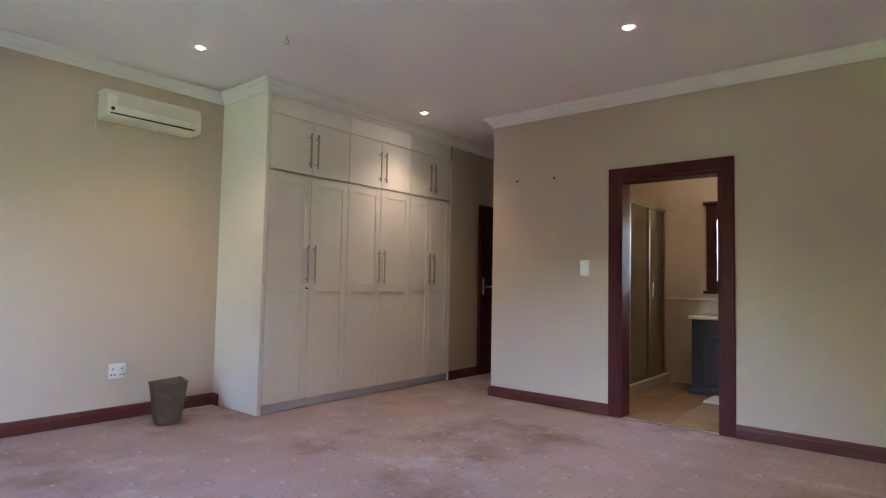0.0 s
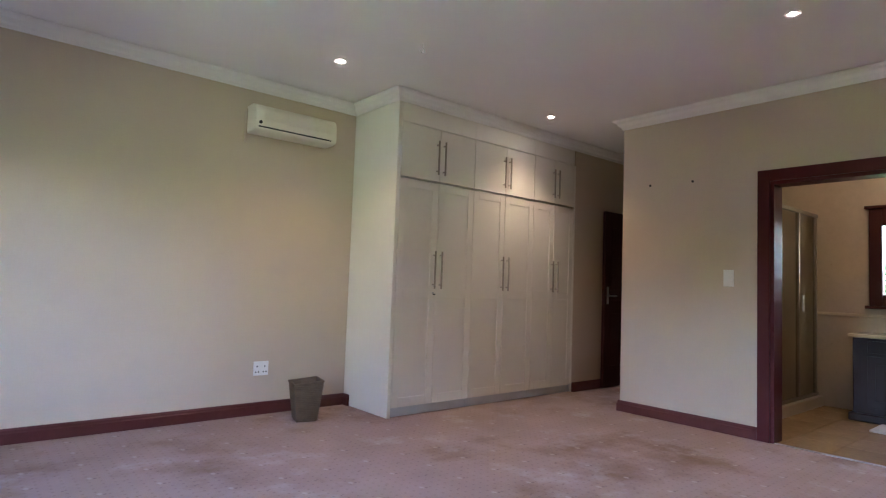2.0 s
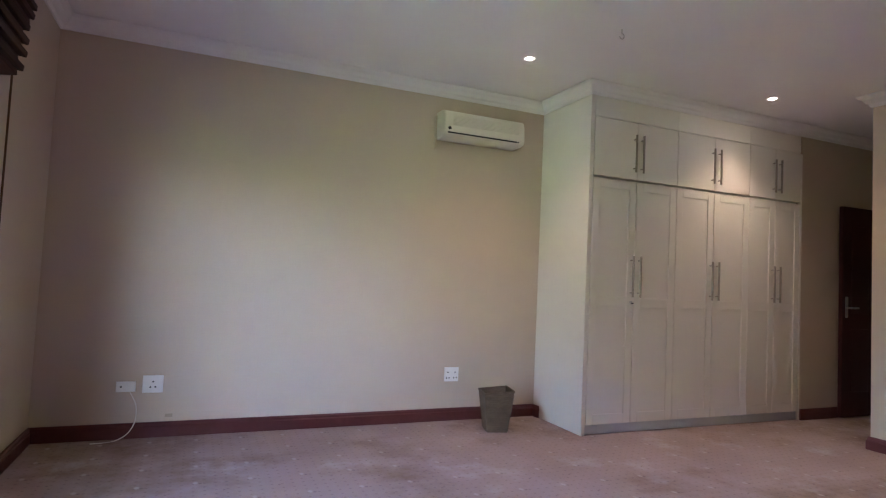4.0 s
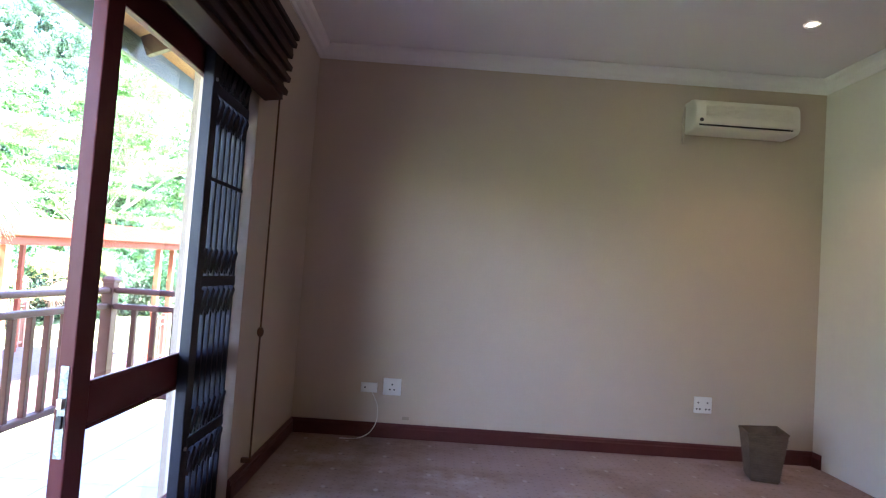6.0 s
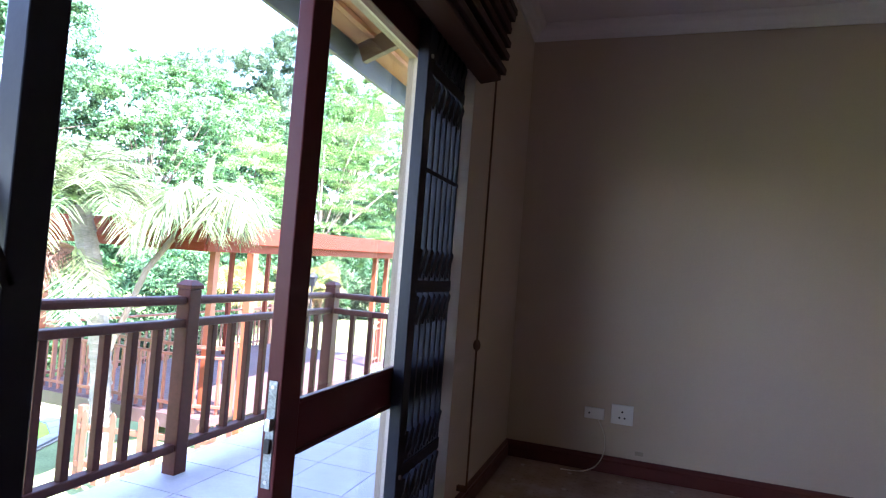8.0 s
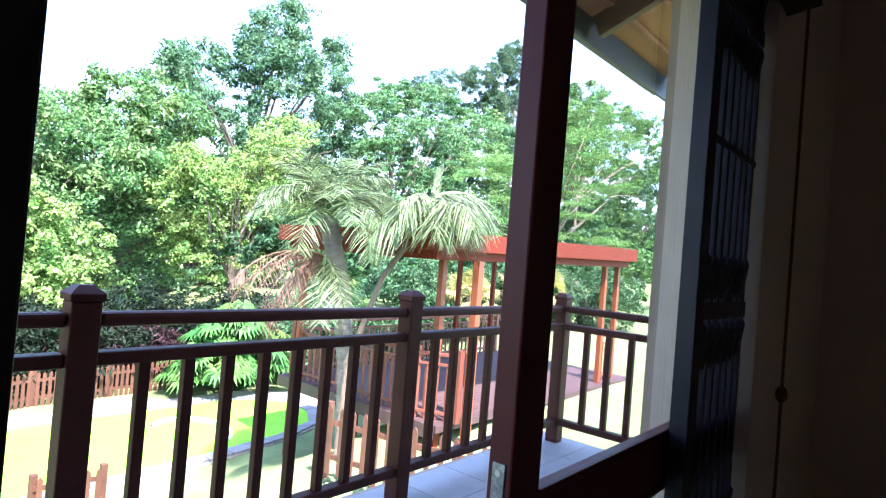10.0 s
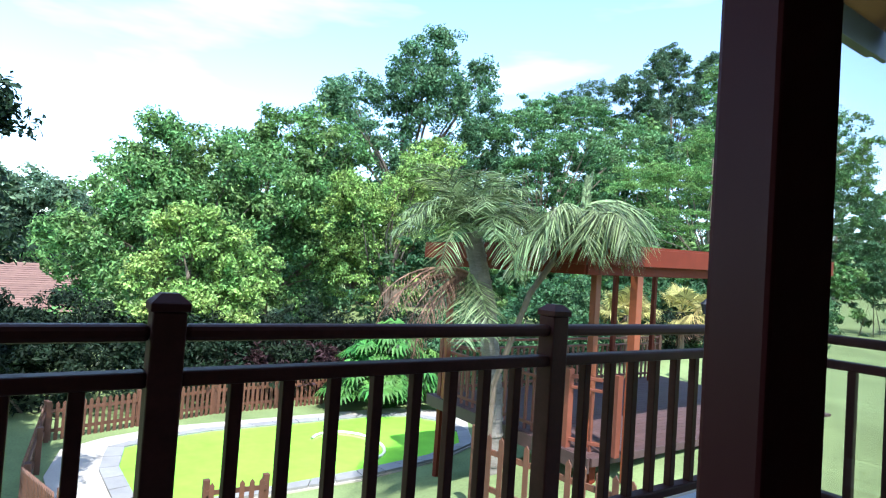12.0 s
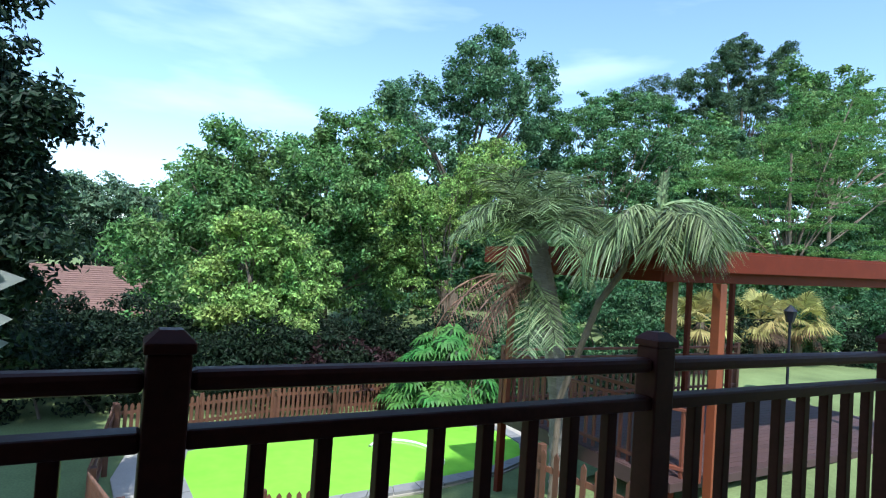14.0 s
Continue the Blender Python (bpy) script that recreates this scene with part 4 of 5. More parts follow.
dk = thing("timber_deck", (-7.3, 7, -1.5), "raised weathered timber deck under the pergola", "deck")
for k in range(29):
    x = -9.45 + 0.143 * k
    part("board", box(x, 3.55, -1.43, x + 0.135, 10.9, -1.40, 0.002), DECK, dk)
part("edge_beam", box(-5.33, 3.55, -1.52, -5.29, 10.9, -1.405, 0.004), DECK, dk)
part("edge_beam", box(-9.49, 3.51, -1.62, -5.33, 3.55, -1.405, 0.004), DECK, dk)
for x in (-9.3, -7.4, -5.5):
    for y in (3.75, 7.2, 10.6):
        part("leg", box(x - 0.06, y - 0.06, -3.1, x + 0.06, y + 0.06, -1.43), PERG, dk)
pg = thing("pergola", (-7.2, 6.8, -1.4), "red-brown painted timber pergola above the deck", "pergola")
for x0, y0, x1, y1 in ((-5.2, 3.1, -5.2, 10.4), (-9.2, 3.1, -9.2, 10.4), (-9.2, 3.1, -5.2, 3.1), (-9.2, 10.4, -5.2, 10.4)):
    part("fascia_beam", bar(bmesh.new(), (x0, y0, 1.40 + pz(y0)), (x1, y1, 1.40 + pz(y1)), 0.07, 0.26, 0.006), PERG, pg)
for x0, y0, x1, y1 in ((-5.34, 3.26, -5.34, 10.25), (-9.05, 3.26, -9.05, 10.25), (-9.05, 3.26, -5.34, 3.26), (-9.05, 10.25, -5.34, 10.25)):
    part("bearer", bar(bmesh.new(), (x0, y0, 1.20 + pz(y0)), (x1, y1, 1.20 + pz(y1)), 0.06, 0.145, 0.006), PERG, pg)
bm = bmesh.new()
v = [bm.verts.new((x, y, 1.532 + pz(y))) for x, y in ((-9.23, 3.07), (-5.17, 3.07), (-5.17, 10.43), (-9.23, 10.43))]
bm.faces.new(v)
ext = bmesh.ops.extrude_face_region(bm, geom=list(bm.faces))
bmesh.ops.translate(bm, verts=[q for q in ext["geom"] if isinstance(q, bmesh.types.BMVert)], vec=(0, 0, 0.03))
bmesh.ops.recalc_face_normals(bm, faces=bm.faces)
part("roof_panel", bm, PERG, pg)
for k in range(14):
    y = 3.55 + 0.5 * k
    part("cross_beam", bar(bmesh.new(), (-9.15, y, 1.40 + pz(y)), (-5.25, y, 1.40 + pz(y)), 0.05, 0.16), PERG, pg)
for x, y, z0, w, m in ((-5.75, 3.95, -1.40, 0.055, PERGP), (-5.10, 4.05, -1.75, 0.062, PERGP), (-5.5, 9.40, -1.40, 0.055, PERGP), (-5.6, 10.3, -1.40, 0.055, PERGP),
                       (-9.0, 8.4, -1.40, 0.05, PERG), (-9.0, 9.9, -1.40, 0.05, PERG), (-9.0, 3.6, -1.40, 0.05, PERGP)):
    part("post", box(x - w, y - w, z0, x + w, y + w, 1.13 + pz(y), 0.006), m, pg)


def deck_rail(a, b):
    a, b = Vector(a), Vector(b)
    s = thing("deck_railing", (a.x, a.y, -1.4), "brown timber deck railing with slim balusters", "deck railing", "deck railings")
    for z, h in ((-0.36, 0.05), (-0.52, 0.04), (-1.28, 0.05)):
        part("rail", bar(bmesh.new(), (a.x, a.y, z), (b.x, b.y, z), 0.06, h, 0.004), DECKRAIL, s)
    n = int((b - a).length / 0.17)
    for k in range(n + 1):
        p = a.lerp(b, k / n)
        big = k in (0, n)
        w = 0.05 if big else 0.02
        part("newel" if big else "baluster", box(p.x - w, p.y - w, -1.40, p.x + w, p.y + w, -0.26 if big else -0.53), DECKRAIL, s)


deck_rail((-9.25, 3.68), (-5.95, 3.68))
deck_rail((-9.35, 3.85), (-9.35, 10.7))
deck_rail((-5.86, 3.62), (-5.22, 3.92))
deck_rail((-5.55, 9.5), (-5.6, 10.15))
lp = thing("garden_lantern", (-9, 12.26, ground_z(-9, 12.26)), "black lantern on a slim garden post", "garden lantern")
part("pole", rod(bmesh.new(), (-9, 12.26, ground_z(-9, 12.26) - 0.05), (-9, 12.26, 0.30), 0.035), GATEM, lp)
bm = rod(bmesh.new(), (-9, 12.26, 0.30), (-9, 12.26, 0.58), 0.09, 0.15, seg=6)
part("lantern_head", bm, GATEM, lp)
part("lantern_roof", rod(bmesh.new(), (-9, 12.26, 0.58), (-9, 12.26, 0.74), 0.17, 0.02, seg=6), GATEM, lp)


# ---- plants ----
def leaves(name, centers, size, material, rs, spread=0.35, up=0.42, slim=0.45, facing=None):
    """One mesh of many small folded leaves at the given centres."""
    n = len(centers)
    nor = rs.normal(size=(n, 3)) * spread * 2
    nor[:, 2] += up
    if facing is not None:
        nor += facing * 0.7
    nor /= np.linalg.norm(nor, axis=1)[:, None]
    t = rs.normal(size=(n, 3))
    u = np.cross(nor, t)
    u /= np.linalg.norm(u, axis=1)[:, None] + 1e-9
    w = np.cross(nor, u)
    L = size * rs.uniform(0.6, 1.3, size=(n, 1))
    tip, base = centers + u * L, centers - u * L
    lift = nor * L * 0.18
    lft, rgt = centers + w * L * slim + lift, centers - w * L * slim + lift
    verts = np.stack([base, rgt, tip, lft], axis=1).reshape(-1, 3)
    idx = np.arange(n)[:, None] * 4
    faces = np.concatenate([idx + [0, 1, 2], idx + [0, 2, 3]], axis=0)
    me = bpy.data.meshes.new(name)
    me.from_pydata(verts.tolist(), [], faces.tolist())
    me.materials.append(material)
    return me


def ball(rs, n):
    v = rs.normal(size=(n, 3))
    return v / np.linalg.norm(v, axis=1)[:, None]


def crown_points(rs, lobes, count, clump, flat=0.7, fill=0.25):
    """Leaf centres gathered in clumps over the lobes (x, y, z, rx, ry, rz)."""
    vol = np.array([l[3] * l[4] + l[4] * l[5] + l[3] * l[5] for l in lobes])
    share = (vol / vol.sum() * count).astype(int)
    out, faces = [], []
    for l, n in zip(lobes, share):
        c, r = np.array(l[:3]), np.array(l[3:])
        per = 64
        k = max(4, n // per)
        d = ball(rs, k)
        d[:, 2] = np.abs(d[:, 2]) * np.where(rs.random(k) < 0.8, 1, -1)
        rad = np.where(rs.random(k) < fill, rs.uniform(0.3, 0.8, k), rs.uniform(0.78, 1.08, k))
        cc = c + d * r * rad[:, None]
        cs = clump * rs.uniform(0.55, 1.35, size=(k, 1, 1))
        way = ball(rs, k * per).reshape(k, per, 3)
        off = way * (rs.random((k, per, 1)) ** 0.45) * cs * np.array([1.0, 1.0, flat])
        out.append((cc[:, None, :] + off).reshape(-1, 3))
        faces.append(way.reshape(-1, 3))
    return np.concatenate(out), np.concatenate(faces)


def broken(lobes, rg):
    """Each lobe with smaller bulges standing out of it, for an uneven outline."""
    out = []
    for l in lobes:
        out.append((*l[:3], *[r * 0.82 for r in l[3:]]))
        for k in range(7):
            az, el = rg.uniform(0, 6.28), rg.uniform(-0.5, 1.4)
            d = (math.cos(az) * math.cos(el), math.sin(az) * math.cos(el), math.sin(el))
            f = rg.uniform(0.24, 0.46)
            out.append((*[l[i] + d[i] * l[3 + i] * (1.08 - f * 0.55) for i in range(3)], *[r * f for r in l[3:]]))
    return out


def limb(bm, pts, r0, r1, seg=7):
    n = len(pts) - 1
    for k in range(n):
        rod(bm, pts[k], pts[k + 1], r0 + (r1 - r0) * k / n, r0 + (r1 - r0) * (k + 1) / n, seg, True)


def tree(seed, x, y, lobes, count, size, material, label, name="tree", clump=0.7, trunk=0.22, flat=0.7, spread=0.35, up=0.5, slim=0.45, group="garden trees", stems=1, fill=0.25):
    rs, rg = np.random.RandomState(seed), random.Random(seed)
    zb = ground_z(x, y) - 0.1
    t = thing(name, (x, y, zb), label, "tree", group)
    top = max(l[2] for l in lobes)
    mid = Vector((x, y, zb + (min(l[2] for l in lobes) - zb) * 0.75))
    bm = bmesh.new()
    pts = [Vector((x, y, zb)), Vector((x + rg.uniform(-0.2, 0.2), y + rg.uniform(-0.2, 0.2), (zb + mid.z) / 2)), mid, Vector((x + rg.uniform(-0.4, 0.4), y + rg.uniform(-0.4, 0.4), mid.z + (top - mid.z) * 0.55))]
    limb(bm, pts, trunk, trunk * 0.4)
    part("trunk", bm, BARK, t)
    for i, l in enumerate(lobes):
        for s in range(i % 3 == 0 if flat < 0.3 else 3):
            e = Vector(l[:3]) + Vector((rg.uniform(-0.6, 0.6) * l[3], rg.uniform(-0.6, 0.6) * l[4], rg.uniform(-0.2, 0.6) * l[5]))
            c = mid.lerp(e, 0.5) + Vector((rg.uniform(-0.3, 0.3), rg.uniform(-0.3, 0.3), rg.uniform(0, 0.4)))
            bm = bmesh.new()
            limb(bm, [mid, c, e], trunk * 0.36, trunk * 0.06, 6)
            part("limb", bm, BARK, t)
    if flat > 0.3:
        lobes = broken(lobes, rg)
    pts, ways = crown_points(rs, lobes, int(count * 1.7), clump * 0.68, flat, fill * 0.6)
    part("crown", leaves("crown", pts, size * 0.66, material, rs, spread, up, slim, ways), material, t)
    return t


EYE = Vector((-0.27, -2.63, 1.15))


def far(y25, z25, x):
    """A place along the way out over the garden, from where it lies 25 m out to the depth x."""
    s = (x - EYE.x) / (-25 - EYE.x)
    return EYE.y + (y25 - EYE.y) * s, EYE.z + (z25 - EYE.z) * s, s


def lobes_at(x, rows):
    out = []
    for y25, z25, ry, rz in rows:
        y, z, s = far(y25, z25, x)
        out.append((x + random.Random(int(y25 * 10)).uniform(-0.5, 0.5) * ry * s, y, z, ry * s * 0.85, ry * s, rz * s))
    return out


tree(1, -19, far(2.0, 0, -19)[0], lobes_at(-19, [(2.1, 0.9, 2.2, 1.7), (0.9, -0.9, 1.8, 1.5), (3.9, -0.4, 1.9, 1.7), (2.4, -2.0, 2.6, 1.5), (1.6, 2.0, 1.2, 0.8)]), 21000, 0.11, L_LIME,
     "bushy yellow-green creeper-covered tree behind the pool", clump=0.42, trunk=0.15)
tree(2, -24, far(1.0, 0, -24)[0], lobes_at(-24, [(0.7, 4.9, 1.4, 1.4), (-0.4, 3.4, 1.4, 1.5), (2.2, 3.9, 1.7, 1.7), (-1.2, 0.8, 2.2, 2.2), (3.4, 2.0, 2.2, 2.3), (1.0, 1.5, 2.4, 2.4)]), 21000, 0.15, L_MID,
     "leafy mid-green garden tree behind the pool")
tree(3, -25, far(5.0, 0, -25)[0], lobes_at(-25, [(5.3, 6.2, 1.3, 1.4), (3.9, 5.3, 1.4, 1.4), (7.0, 5.6, 1.7, 1.9), (5.4, 3.0, 2.4, 2.4), (7.8, 2.6, 2.2, 2.6), (6.5, 0.2, 3.0, 2.0)]), 22000, 0.15, L_MID,
     "leafy mid-green garden tree behind the pool")
tree(4, -29, far(11.5, 0, -29)[0], lobes_at(-29, [(13.0, 11.5, 1.6, 1.8), (11.6, 9.9, 1.7, 1.8), (15.7, 10.6, 1.3, 1.6), (9.0, 8.8, 1.7, 1.6), (7.4, 7.4, 1.4, 1.4), (16.6, 8.2, 1.2, 1.9), (12.8, 7.8, 2.6, 2.4), (15.8, 6.2, 1.9, 2.2), (9.8, 5.6, 2.3, 2.2)]), 30000, 0.17, L_TALL,
     "tall bluish-green tree rising above the garden", clump=0.75, trunk=0.32)
tree(5, -22, far(11.0, 0, -22)[0], lobes_at(-22, [(12.9, 6.4, 1.7, 1.4), (11.6, 4.6, 1.7, 1.8), (9.4, 3.0, 2.2, 2.0), (12.6, 2.4, 2.4, 2.2), (10.8, 0.2, 3.0, 2.2)]), 22000, 0.11, L_LIME,
     "tree hung with yellow-green creeper", clump=0.5)
tree(6, -27, far(21, 0, -27)[0], lobes_at(-27, [(21.5, 10.6, 2.3, 1.3), (24.5, 11.0, 2.4, 1.4), (19.2, 9.0, 2.2, 1.3), (27.5, 10.0, 2.5, 1.4), (22.8, 8.2, 3.2, 1.4), (19.6, 6.2, 2.6, 1.5), (26.0, 6.8, 3.0, 1.5), (23.0, 4.5, 4.0, 1.8)]), 30000, 0.15, L_LAYER,
     "broad layered green tree with spreading crown", clump=0.7, flat=0.33, up=1.0)
tree(7, -44, far(33, 0, -44)[0], lobes_at(-44, [(33.6, 16.4, 1.5, 1.7), (31.6, 15.6, 1.3, 1.5), (37.4, 16.8, 1.3, 1.6), (34.6, 14.2, 1.9, 1.4), (28.6, 13.6, 1.5, 1.3), (39.4, 14.8, 1.6, 1.4), (34, 11.8, 3.2, 2.2), (38, 12.2, 3.0, 2.2), (30.5, 11.4, 2.8, 2.0)]), 52000, 0.30, L_PINE,
     "tall dark pine on the far slope", "pine_tree", clump=0.8, trunk=0.35, slim=0.26, group="far pines")
tree(8, -46, far(26, 0, -46)[0], lobes_at(-46, [(19.8, 9.9, 1.5, 0.9), (22.6, 11.2, 1.4, 0.9), (26.0, 12.8, 1.7, 1.2), (24.2, 11.0, 1.8, 1.0)]), 12000, 0.30, L_PINE,
     "dark pine on the far slope", "pine_tree", clump=0.9, trunk=0.3, slim=0.15, group="far pines")
rga = random.Random(5)
tiers = []
for k in range(58):
    y25 = 28.6 + 26 * (k + rga.random()) / 58
    top = 6.6 + 8.2 * min(1, (y25 - 28.6) / 9) + 0.2 * max(0, y25 - 38)
    z25 = top - (top - 3.6) * rga.random() ** 1.2
    wide = rga.uniform(1.3, 2.9)
    x = rga.uniform(-19.6, -16.0)
    y, z, s9 = far(y25, z25, x)
    tiers.append((x, y, z, wide * s9, wide * s9, rga.uniform(0.12, 0.26)))
tree(9, -18, far(39, 0, -18)[0], tiers, 46000, 0.105, L_FEATH,
     "feathery acacia with flat bright green tiers", clump=0.55, flat=0.2, up=1.1, trunk=0.16, slim=0.28, fill=0.5)
tree(10, -26, far(44, 0, -26)[0], lobes_at(-26, [(40, 15.5, 2.2, 2.2), (44.5, 16.0, 2.4, 2.4), (50, 15.5, 3.0, 2.6), (56, 14, 4, 3), (46, 11, 5, 4), (38, 10.5, 4, 3.4), (62, 11, 5, 5)]), 26000, 0.22, L_MID,
     "leafy green tree behind the acacia", clump=0.85)
# Lobes at y -5 to -6.6 are mostly unseen, added to shade the lawn.
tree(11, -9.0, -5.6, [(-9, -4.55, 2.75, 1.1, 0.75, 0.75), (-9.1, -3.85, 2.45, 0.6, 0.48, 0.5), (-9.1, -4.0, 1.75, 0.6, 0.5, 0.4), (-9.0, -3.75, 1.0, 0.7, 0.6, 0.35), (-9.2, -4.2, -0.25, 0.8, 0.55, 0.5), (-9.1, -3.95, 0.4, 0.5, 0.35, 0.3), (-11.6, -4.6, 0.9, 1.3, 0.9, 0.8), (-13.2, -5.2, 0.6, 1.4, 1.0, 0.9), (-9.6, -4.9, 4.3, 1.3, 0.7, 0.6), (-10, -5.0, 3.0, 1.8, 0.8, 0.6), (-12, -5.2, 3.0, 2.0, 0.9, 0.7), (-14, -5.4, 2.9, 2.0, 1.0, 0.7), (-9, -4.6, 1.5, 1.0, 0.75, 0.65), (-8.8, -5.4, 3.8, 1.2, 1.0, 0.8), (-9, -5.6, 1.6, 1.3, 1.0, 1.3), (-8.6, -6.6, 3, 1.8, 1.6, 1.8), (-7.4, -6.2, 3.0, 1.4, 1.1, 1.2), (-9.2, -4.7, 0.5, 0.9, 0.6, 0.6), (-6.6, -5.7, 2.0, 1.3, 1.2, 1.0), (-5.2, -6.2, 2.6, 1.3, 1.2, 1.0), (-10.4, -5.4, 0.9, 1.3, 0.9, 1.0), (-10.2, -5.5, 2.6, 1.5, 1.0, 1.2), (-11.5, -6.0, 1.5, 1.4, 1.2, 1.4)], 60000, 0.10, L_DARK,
     "dense tree beside the lawn, shade in its leaf colour", clump=0.42, trunk=0.2)
tree(15, 11.6, -3.3, [(11.6, -3.2, 1.3, 1.0, 1.9, 1.5), (11.8, -4.4, 0.4, 1.0, 1.4, 1.2), (11.7, -2.2, 0.3, 1.0, 1.4, 1.2)], 9000, 0.09, L_MID,
     "leafy green tree outside the bathroom window", clump=0.4, trunk=0.12)
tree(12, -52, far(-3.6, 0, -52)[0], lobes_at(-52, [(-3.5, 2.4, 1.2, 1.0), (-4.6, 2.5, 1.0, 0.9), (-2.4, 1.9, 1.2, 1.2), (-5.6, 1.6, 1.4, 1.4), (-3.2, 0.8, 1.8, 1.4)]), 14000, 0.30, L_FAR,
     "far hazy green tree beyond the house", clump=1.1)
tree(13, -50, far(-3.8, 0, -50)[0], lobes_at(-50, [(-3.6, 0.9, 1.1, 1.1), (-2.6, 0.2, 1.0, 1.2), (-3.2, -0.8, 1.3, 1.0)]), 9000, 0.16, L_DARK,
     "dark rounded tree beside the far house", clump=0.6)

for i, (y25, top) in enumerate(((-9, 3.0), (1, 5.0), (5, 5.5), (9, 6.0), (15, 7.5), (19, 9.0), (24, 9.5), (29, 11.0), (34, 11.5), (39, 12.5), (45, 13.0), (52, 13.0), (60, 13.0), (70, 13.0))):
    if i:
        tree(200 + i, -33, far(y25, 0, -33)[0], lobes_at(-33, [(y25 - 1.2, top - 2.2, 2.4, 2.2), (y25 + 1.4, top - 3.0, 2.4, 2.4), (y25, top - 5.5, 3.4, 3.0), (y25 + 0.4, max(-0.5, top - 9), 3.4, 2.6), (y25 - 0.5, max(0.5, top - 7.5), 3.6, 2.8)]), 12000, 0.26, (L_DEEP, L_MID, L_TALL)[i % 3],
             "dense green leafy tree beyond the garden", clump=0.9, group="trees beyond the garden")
rsx = np.random.RandomState(77)
n = 260
px_ = rsx.uniform(-300, -60, n)
py_ = rsx.uniform(-220, 420, n)
woods = []
for x, y in zip(px_, py_):
    z = ground_z(x, y)
    h = rsx.uniform(5, 9)
    woods.append((x, y, z + h * 0.55, h * 0.6, h * 0.6, h * 0.5))
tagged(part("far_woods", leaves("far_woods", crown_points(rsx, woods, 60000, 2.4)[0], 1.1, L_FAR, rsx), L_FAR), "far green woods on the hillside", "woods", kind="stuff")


def shrub(seed, lobes, count, size, material, label, clump=0.35, name="shrub", **k):
    rs = np.random.RandomState(seed)
    x, y = lobes[0][0], lobes[0][1]
    t = thing(name, (x, y, ground_z(x, y)), label, "shrub", "garden shrubs")
    for l in lobes:
        e = Vector(l[:3]) + Vector((rs.uniform(-0.5, 0.5) * l[3], rs.uniform(-0.5, 0.5) * l[4], rs.uniform(-0.2, 0.5) * l[5]))
        part("stem", rod(bmesh.new(), (l[0], l[1], ground_z(l[0], l[1]) - 0.05), e, 0.04, 0.01, 5), BARK, t)
    pts, ways = crown_points(rs, lobes, count, clump)
    part("foliage", leaves("foliage", pts, size, material, rs, facing=ways, **k), material, t)


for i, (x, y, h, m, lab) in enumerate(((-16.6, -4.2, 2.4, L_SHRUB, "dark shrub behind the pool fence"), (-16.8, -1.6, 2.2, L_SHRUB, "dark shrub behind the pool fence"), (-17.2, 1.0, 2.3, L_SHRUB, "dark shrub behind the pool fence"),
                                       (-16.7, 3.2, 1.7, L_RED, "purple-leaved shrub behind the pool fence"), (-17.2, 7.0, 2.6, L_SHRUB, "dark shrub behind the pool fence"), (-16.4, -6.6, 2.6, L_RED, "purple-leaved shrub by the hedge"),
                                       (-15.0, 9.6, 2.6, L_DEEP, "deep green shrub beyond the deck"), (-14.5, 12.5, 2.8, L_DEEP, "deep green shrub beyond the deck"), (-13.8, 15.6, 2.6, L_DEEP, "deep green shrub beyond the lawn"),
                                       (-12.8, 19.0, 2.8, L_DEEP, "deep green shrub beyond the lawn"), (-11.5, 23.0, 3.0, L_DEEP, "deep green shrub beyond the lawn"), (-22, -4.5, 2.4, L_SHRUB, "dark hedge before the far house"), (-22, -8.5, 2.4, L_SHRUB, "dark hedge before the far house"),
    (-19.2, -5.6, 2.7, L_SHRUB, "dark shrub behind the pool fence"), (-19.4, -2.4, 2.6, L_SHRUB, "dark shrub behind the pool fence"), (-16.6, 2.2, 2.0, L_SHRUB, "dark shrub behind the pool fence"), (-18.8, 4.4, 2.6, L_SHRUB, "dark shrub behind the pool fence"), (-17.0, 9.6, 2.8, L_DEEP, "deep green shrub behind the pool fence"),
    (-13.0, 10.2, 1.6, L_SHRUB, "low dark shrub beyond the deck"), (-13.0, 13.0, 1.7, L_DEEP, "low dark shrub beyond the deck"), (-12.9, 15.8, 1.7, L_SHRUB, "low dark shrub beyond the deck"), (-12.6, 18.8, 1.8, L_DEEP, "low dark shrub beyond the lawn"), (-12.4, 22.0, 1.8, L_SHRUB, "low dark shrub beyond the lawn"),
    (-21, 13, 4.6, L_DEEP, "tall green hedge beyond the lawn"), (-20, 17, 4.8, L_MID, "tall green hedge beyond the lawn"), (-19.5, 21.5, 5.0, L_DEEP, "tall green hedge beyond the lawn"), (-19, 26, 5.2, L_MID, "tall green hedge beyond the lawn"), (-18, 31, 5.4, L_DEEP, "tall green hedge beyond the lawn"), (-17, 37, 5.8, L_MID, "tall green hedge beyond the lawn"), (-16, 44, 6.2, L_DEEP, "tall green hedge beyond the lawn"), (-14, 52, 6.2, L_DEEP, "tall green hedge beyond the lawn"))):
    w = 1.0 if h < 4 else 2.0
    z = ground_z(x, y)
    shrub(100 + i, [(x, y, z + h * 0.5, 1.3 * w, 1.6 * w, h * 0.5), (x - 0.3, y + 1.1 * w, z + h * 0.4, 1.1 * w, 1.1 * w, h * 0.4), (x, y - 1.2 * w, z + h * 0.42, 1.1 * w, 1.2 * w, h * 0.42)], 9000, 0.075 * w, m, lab)


